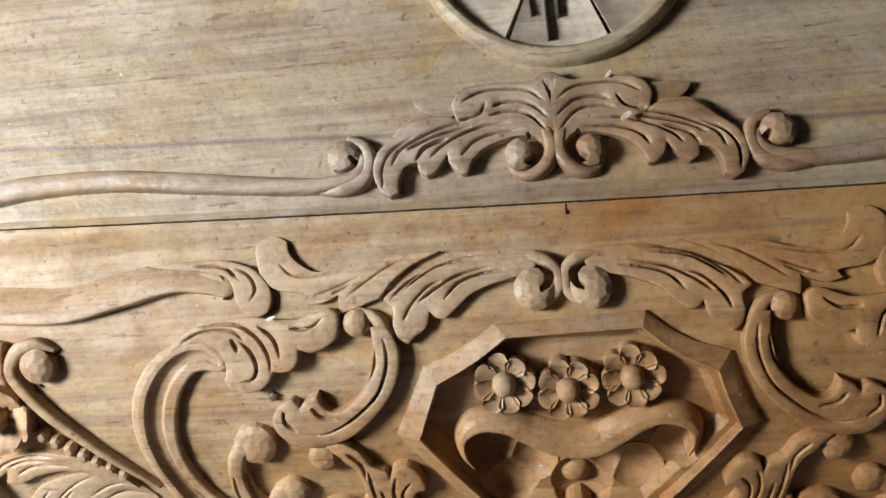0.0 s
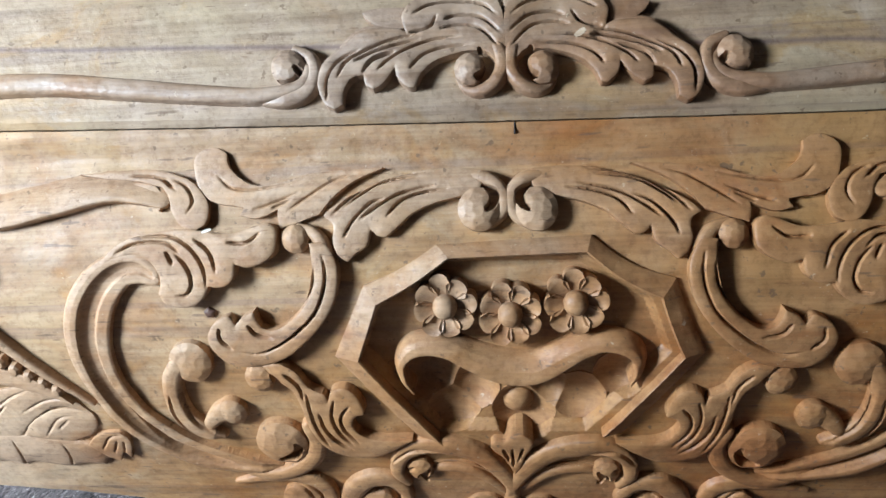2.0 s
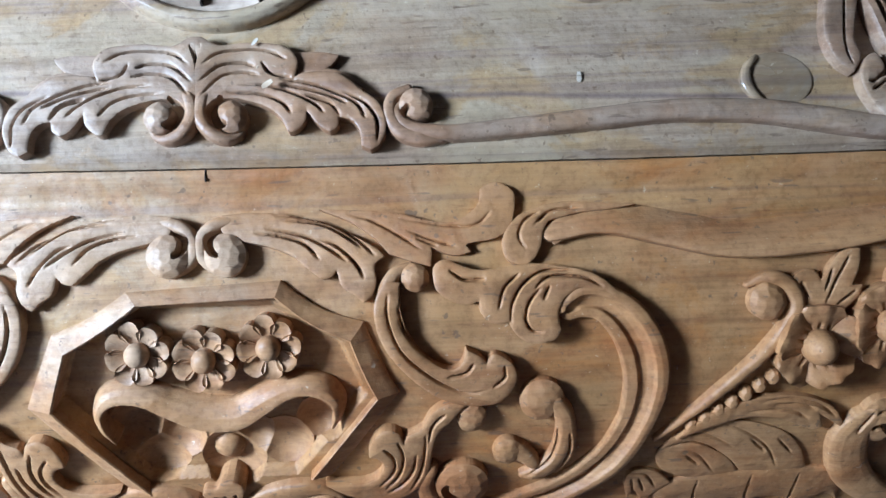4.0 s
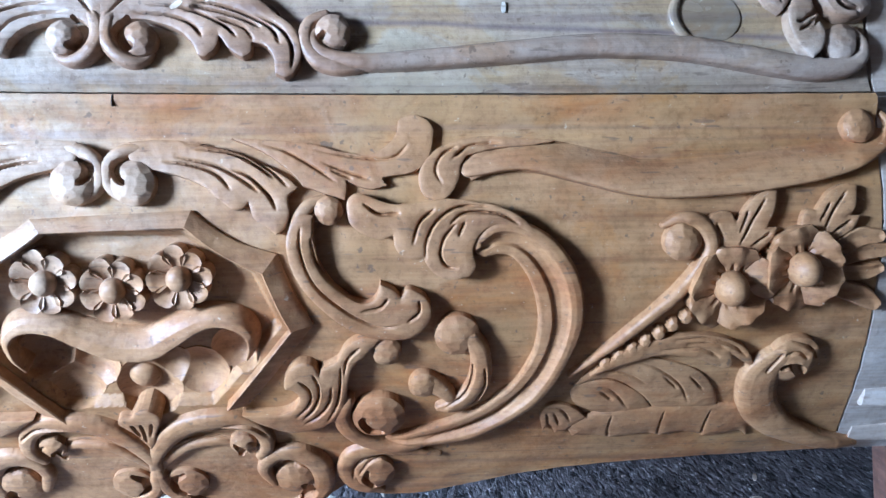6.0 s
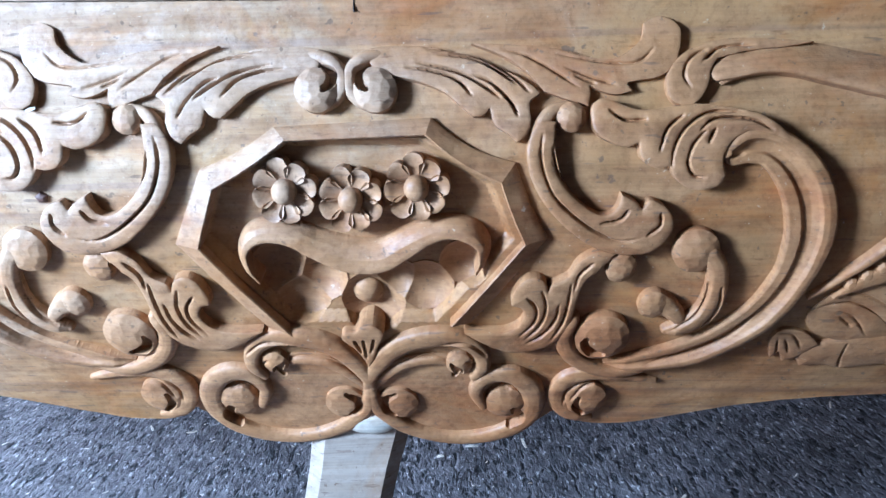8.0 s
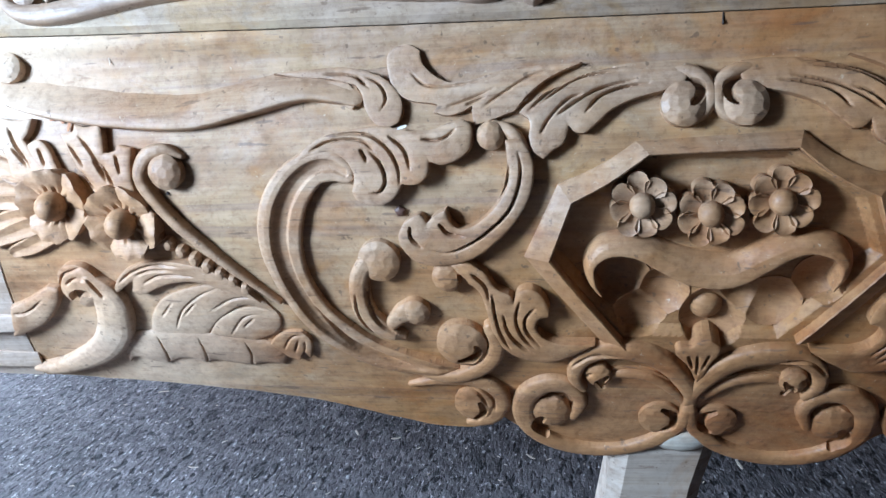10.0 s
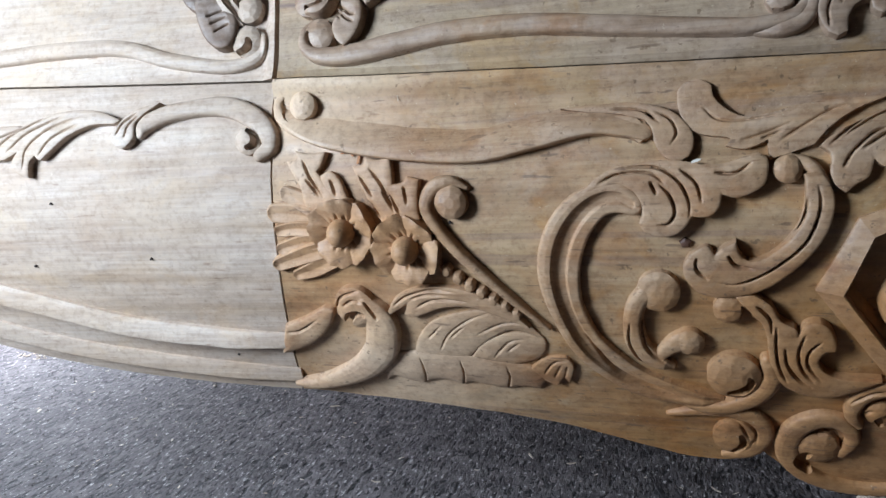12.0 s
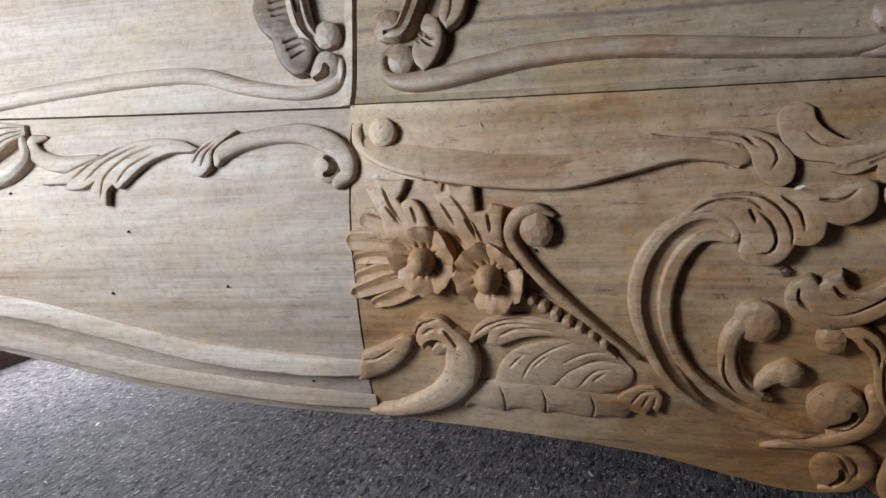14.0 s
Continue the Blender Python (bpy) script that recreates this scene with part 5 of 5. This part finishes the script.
relief("leaf", ("fill", 0.02755, [(-0.632, 0.965, 1), (-0.627, 0.973), (-0.609, 0.971), (-0.588, 0.955), (-0.578, 0.936), (-0.585, 0.915), (-0.601, 0.911), (-0.617, 0.923), (-0.629, 0.946)], 0.8, 0.010), cuts=[[(-0.616, 0.945), (-0.605, 0.949), (-0.593, 0.952)], [(-0.611, 0.937), (-0.602, 0.941), (-0.590, 0.945)], [(-0.605, 0.928), (-0.596, 0.933), (-0.586, 0.937)]], twin=False, timber=DUSK)


# round shell medallion of the upper board
MED_U, MED_V, MED_R = 0.193, 1.137, 0.128
circle = [(MED_U + MED_R * math.cos(a), MED_V + MED_R * math.sin(a), 0.0085) for a in np.linspace(0, 2 * math.pi, 49)]
v_, f_ = sweep(circle, "round", 0.017, tips=(1, 1), cap=0)
mesh_ob("medallion_rim", v_, f_, UPPER, chest, True, "round carved rim of a shell medallion")
for k in range(7):
    # hollowed gores of the shell, parted by sharp ridges
    a = -math.pi / 2 + (k - 3) * 0.80 - 0.03
    ray = [(MED_U + r * math.cos(a), MED_V + r * math.sin(a), 0.40 * r) for r in (0.012, 0.04, 0.07, 0.095, 0.117)]
    v_, f_ = sweep(ray, "cup", 0.012, tips=(1, 1), cap=0.1)
    mesh_ob("shell_gore", v_, f_, PALE, chest)
relief("shell_foot", ("fill", 0.008, [(0.148, 1.033, 1), (0.165, 1.037), (0.188, 1.040), (0.212, 1.037), (0.229, 1.030, 1), (0.210, 1.021), (0.188, 1.018), (0.165, 1.022)], 0.7, 0.012), twin=False, timber=PALE)

# legs of the chest
def turned_leg(name, x, y, top, w, d, lean, material, label):
    """A squared leg that swells towards the floor."""
    rows = [(0.0, 1.25), (0.10, 1.2), (0.3, 1.0), (0.6, 0.86), (0.85, 0.9), (1.0, 1.0)]
    verts, faces = [], []
    for t_, k_ in rows:
        z_ = t_ * top
        for sx, sy in ((-1, -0.7), (-0.7, -1), (0.7, -1), (1, -0.7), (1, 0.7), (0.7, 1), (-0.7, 1), (-1, 0.7)):
            verts.append((x + lean * (1 - t_) + sx * w * k_, y + sy * d * k_, z_))
    for r_ in range(len(rows) - 1):
        faces += [[r_ * 8 + i, r_ * 8 + (i + 1) % 8, r_ * 8 + 8 + (i + 1) % 8, r_ * 8 + 8 + i] for i in range(8)]
    faces += [list(range(8))[::-1], [len(verts) - 8 + i for i in range(8)]]
    return mesh_ob(name, verts, faces, material, chest, False, label)


turned_leg("leg", 0.160, 0.905, 0.45, 0.058, 0.05, -0.10, LEGWOOD, "pale squared wooden leg under the middle")
turned_leg("leg", 1.18, 1.05, 0.56, 0.05, 0.05, 0.1, RED, "red-brown wooden leg")

v_, f_ = dome(0.168, 0.447, 0.03, 0.012, 6, 20, 0.55)
mesh_ob("pendant", v_, f_, SAWN, chest, True, "pale rounded pendant below the middle")

# nail holes, a resin patch and the pencil tick at the joint
DARK, _t, _b = nodes_of("dark_hole")
_b.inputs["Base Color"].default_value, _b.inputs["Roughness"].default_value = (0.03, 0.02, 0.015, 1), 0.9
RESIN = wood("resined_teak", (0.37, 0.29, 0.21), (0.31, 0.235, 0.165), (0.20, 0.15, 0.11), (0.32, 0.25, 0.165), 0.17, 0.5, 0.05, 0.2, False, 0.05, 0.2, 0.9)


def spot(name, u, v, ru, rv, h, material, rise=0.0, label=""):
    a = np.linspace(0, 2 * math.pi, 20, endpoint=False)
    edge = 1 + 0.12 * np.sin(3 * a + u * 50)
    verts = np.concatenate([on_front(u + ru * edge * np.cos(a), v + rv * edge * np.sin(a), h - 0.006 + 0 * a), on_front(u + 0.6 * ru * edge * np.cos(a), v + 0.6 * rv * edge * np.sin(a), h + 0.75 * rise + 0 * a), on_front([u], [v], [h + rise])])
    faces = [[i, (i + 1) % 20, 20 + (i + 1) % 20, 20 + i] for i in range(20)] + [[20 + i, 20 + (i + 1) % 20, 40] for i in range(20)]
    return mesh_ob(name, verts, faces, material, chest, True, label)


# each nail hole is a disc on the board, its inner shade painted dark
for u_, v_ in ((-0.821, 0.741), (-0.868, 0.662), (-1.01, 0.74), (-0.985, 0.786), (-0.705, 0.676), (-0.43, 0.742), (-0.39, 0.69), (-0.335, 0.727), (-0.46, 0.76), (-0.64, 0.546)):
    spot("nail_hole", u_, v_, 0.0022, 0.0022, 0.0018, DARK, 0.0004)
v_, f_ = dome(0.704, 0.945, 0.034, 0.0012, 10, 40, 0.75)
mesh_ob("resin_patch", v_, f_, RESIN, chest, True, "glossy brown resin patch on the board")
# ridge shaped after the crescent highlight on the resin patch
v_, f_ = sweep([(0.690, 0.968, 0.002), (0.679, 0.957, 0.004), (0.676, 0.943, 0.005), (0.682, 0.930, 0.004), (0.694, 0.922, 0.002)], "round", 0.0045, tips=(0.3, 0.3))
mesh_ob("resin_run", v_, f_, RESIN, chest, True, "glossy ridge added for the crescent glint on the resin")
v_, f_ = sweep([(0.1815, 0.8755, 0.0006), (0.181, 0.871, 0.0006), (0.1812, 0.866, 0.0005)], "round", 0.0122, tips=(1, 1), cap=0)
mesh_ob("pencil_tick", v_, f_, DARK, chest)
for u_, lo_, hi_ in ((0.167, 1.048, 1.09), (0.181, 1.024, 1.09), (0.192, 1.046, 1.09)):
    v_, f_ = sweep([(u_ + 0.004 * (0.183 - u_) / 0.01, hi_, 0.0005), (u_, (lo_ + hi_) / 2, 0.0005), (u_, lo_, 0.0004)], "round", 0.0125, tips=(1, 1), cap=0)
    mesh_ob("pencil_line", v_, f_, DARK, chest)


GRIT, _t, _b = nodes_of("dark_grit")
_b.inputs["Roughness"].default_value = 0.9
_t.links.new(ramp(_t, noise_at(_t, (1, 1, 1), 40, 2), (0.4, (0.03, 0.027, 0.025)), (0.65, (0.10, 0.08, 0.065))), _b.inputs["Base Color"])


def sliver(rng, size):
    """One thin, slightly curled chip of wood about the origin: places and faces."""
    l_, w_, c_ = size * rng.uniform(0.7, 1.4), size * rng.uniform(0.2, 0.5), rng.uniform(-0.3, 0.5)
    x_ = np.linspace(-0.5, 0.5, 4)
    top = [(l_ * a, w_ * b * (1 - abs(a)), size * (0.10 + c_ * a * a)) for a in x_ for b in (-0.5, 0.5)]
    low = [(a, b, c - size * 0.07) for a, b, c in top]
    f = []
    for k in range(3):
        a = 2 * k
        f += [[a, a + 2, a + 3, a + 1], [8 + a, 8 + a + 1, 8 + a + 3, 8 + a + 2], [a, 8 + a, 10 + a, a + 2], [a + 1, a + 3, 11 + a, 9 + a]]
    f += [[0, 1, 9, 8], [6, 14, 15, 7]]
    return np.array(top + low), f


def lump(rng, size):
    """One small broken crumb about the origin."""
    p = [(-1, 0, 0.3), (1, 0, 0.4), (0, -1, 0.35), (0, 1, 0.3), (0.1, 0.1, 1.0), (0, 0, -0.4)]
    p = [tuple(0.5 * size * c * rng.uniform(0.6, 1.3) for c in q) for q in p]
    return np.array(p), [[0, 2, 4], [2, 1, 4], [1, 3, 4], [3, 0, 4], [2, 0, 5], [1, 2, 5], [3, 1, 5], [0, 3, 5]]


def litter(name, places, sizes, material, label, form=sliver):
    """Loose chips lying on the floor, as one mass."""
    rng = random.Random(len(places))
    verts, faces = [], []
    for (x, y), size in zip(places, sizes):
        p, f = form(rng, size)
        p = p @ np.array(Euler((rng.uniform(-0.25, 0.25), rng.uniform(-0.25, 0.25), rng.uniform(0, 6.3))).to_matrix()).T
        p += (x, y, size * 0.1 - min(0, p[:, 2].min()) * 0.9)
        faces += [[i + len(p) * len(verts) for i in g] for g in f]
        verts.append(p)
    return tagged(mesh_ob(name, np.concatenate(verts), faces, material, None, False), label, "wood chips", "", "stuff")


rng = random.Random(7)
spread = [(rng.uniform(-2.6, 1.4), rng.uniform(1.1, 3.2)) for _ in range(700)]
litter("wood_chips", spread, [rng.uniform(0.004, 0.011) if rng.random() < 0.90 else rng.uniform(0.014, 0.028) for _ in spread], SAWN, "pale wood chips scattered over the concrete floor")
grit = [(rng.uniform(-2.6, 1.4), rng.uniform(1.1, 3.2)) for _ in range(5000)]
litter("dark_grit", grit, [rng.uniform(0.003, 0.008) for _ in grit], GRIT, "dark crumbs of bark and grit on the concrete floor", lump)
sandy = [(rng.uniform(-2.6, 1.4), rng.uniform(1.1, 3.2)) for _ in range(4000)]
litter("pale_grit", sandy, [rng.uniform(0.002, 0.0055) for _ in sandy], CONCRETE, "grey crumbs of concrete on the floor", lump)
heap = [(rng.gauss(-2.60, 0.05), rng.gauss(2.67, 0.045)) for _ in range(220)]
litter("wood_shavings", heap, [rng.uniform(0.010, 0.026) for _ in heap], SAWN, "small heap of wood shavings on the floor")

# chips left lying on the carving
for u_, v_, h_, size_, turn_ in ((0.241, 0.944, 0.020, 0.012, 0.6), (0.333, 0.976, 0.001, 0.006, 0.2), (0.522, 0.952, 0.002, 0.012, 1.5), (0.230, 0.985, 0.016, 0.008, 0.9), (-0.094, 0.786, 0.020, 0.007, 0.3), (-0.427, 0.797, 0.010, 0.012, 2.8), (-0.448, 0.799, 0.004, 0.01, 0.4), (-0.432, 0.792, 0.004, 0.008, 1.3), (-0.440, 0.797, 0.004, 0.007, 2.2), (0.015, 0.810, 0.004, 0.005, 4.0), (-0.389, 0.854, 0.004, 0.006, 4.9), (-0.559, 0.820, 0.004, 0.005, 5.8)):
    p_, f_ = sliver(rng, size_)
    c_, s_ = math.cos(turn_), math.sin(turn_)
    p_ = on_front(u_ + c_ * p_[:, 0] - s_ * p_[:, 1], v_ + s_ * p_[:, 0] + c_ * p_[:, 1], h_ + p_[:, 2] - 0.002)
    orange_ = -0.45 < u_ < -0.42
    tagged(mesh_ob("wood_chip", p_, f_, CRUMB if orange_ else SAWN, None, False), "orange crumb of wood lying by the carved leaves" if orange_ else "pale yellow chip of wood lying on the carving", "wood chip", "chips on the carving")

v_, f_ = dome(-0.104, 0.7115, 0.006, 0.005, 3, 5, 0.9, 0.4)
mesh_ob("peg", v_, f_, RED, chest, False, "small red-brown wooden peg left in the ground")

# ---- workshop ----
def slab(name, lo, hi, material, kind="structure", label="", category=""):
    return tagged(box(name, lo, hi, material, None, "", 0), label, category, "", kind)


slab("ground", (-120, -120, -0.4), (120, 120, 0.0), CONCRETE, label="pitted dark grey concrete floor with wood dust", category="ground")
# unseen walls and ceiling, added to hold sky and sun off the floor
slab("wall_back", (-4.6, 5.0, 0.0), (4.2, 5.2, 3.0), PLASTER, label="unseen grey wall, added to keep out light", category="wall")
slab("wall_right", (4.0, -4.0, 0.0), (4.2, 5.0, 3.0), PLASTER, label="unseen grey wall, added to keep out light", category="wall")
slab("wall_front", (-4.6, -4.2, 0.0), (4.2, -4.0, 3.0), PLASTER, label="unseen grey wall, added to keep out light", category="wall")
slab("ceiling", (-4.9, -4.2, 3.0), (4.2, 5.2, 3.15), PLASTER, label="unseen grey ceiling, added to shade the floor", category="ceiling")

beam = tagged(new("timber_beam"), "squared red-brown timber lying on the concrete floor", "timber")
box("beam_body", (-1.6, -0.03, 0.0), (0.10, 0.13, 0.092), RED, beam)
# pale strip that paints the sun on the timber's top
box("beam_top", (-1.6, -0.028, 0.094), (0.098, 0.128, 0.102), SAWN, beam, "top of the timber, coloured pale for sun on it", 0.002)
box("beam_block", (0.13, -0.02, 0.0), (0.30, 0.12, 0.085), RED, beam)
beam.matrix_world = pose(-3.10, 2.66, 0, 0, 0, 93.7)
# outside ground whose pale colour carries the sun's glare
slab("yard", (-60, -60, -0.05), (-3.17, 60, 0.006), SUNLIT, label="concrete outside the workshop, coloured pale for sunlight", category="ground")
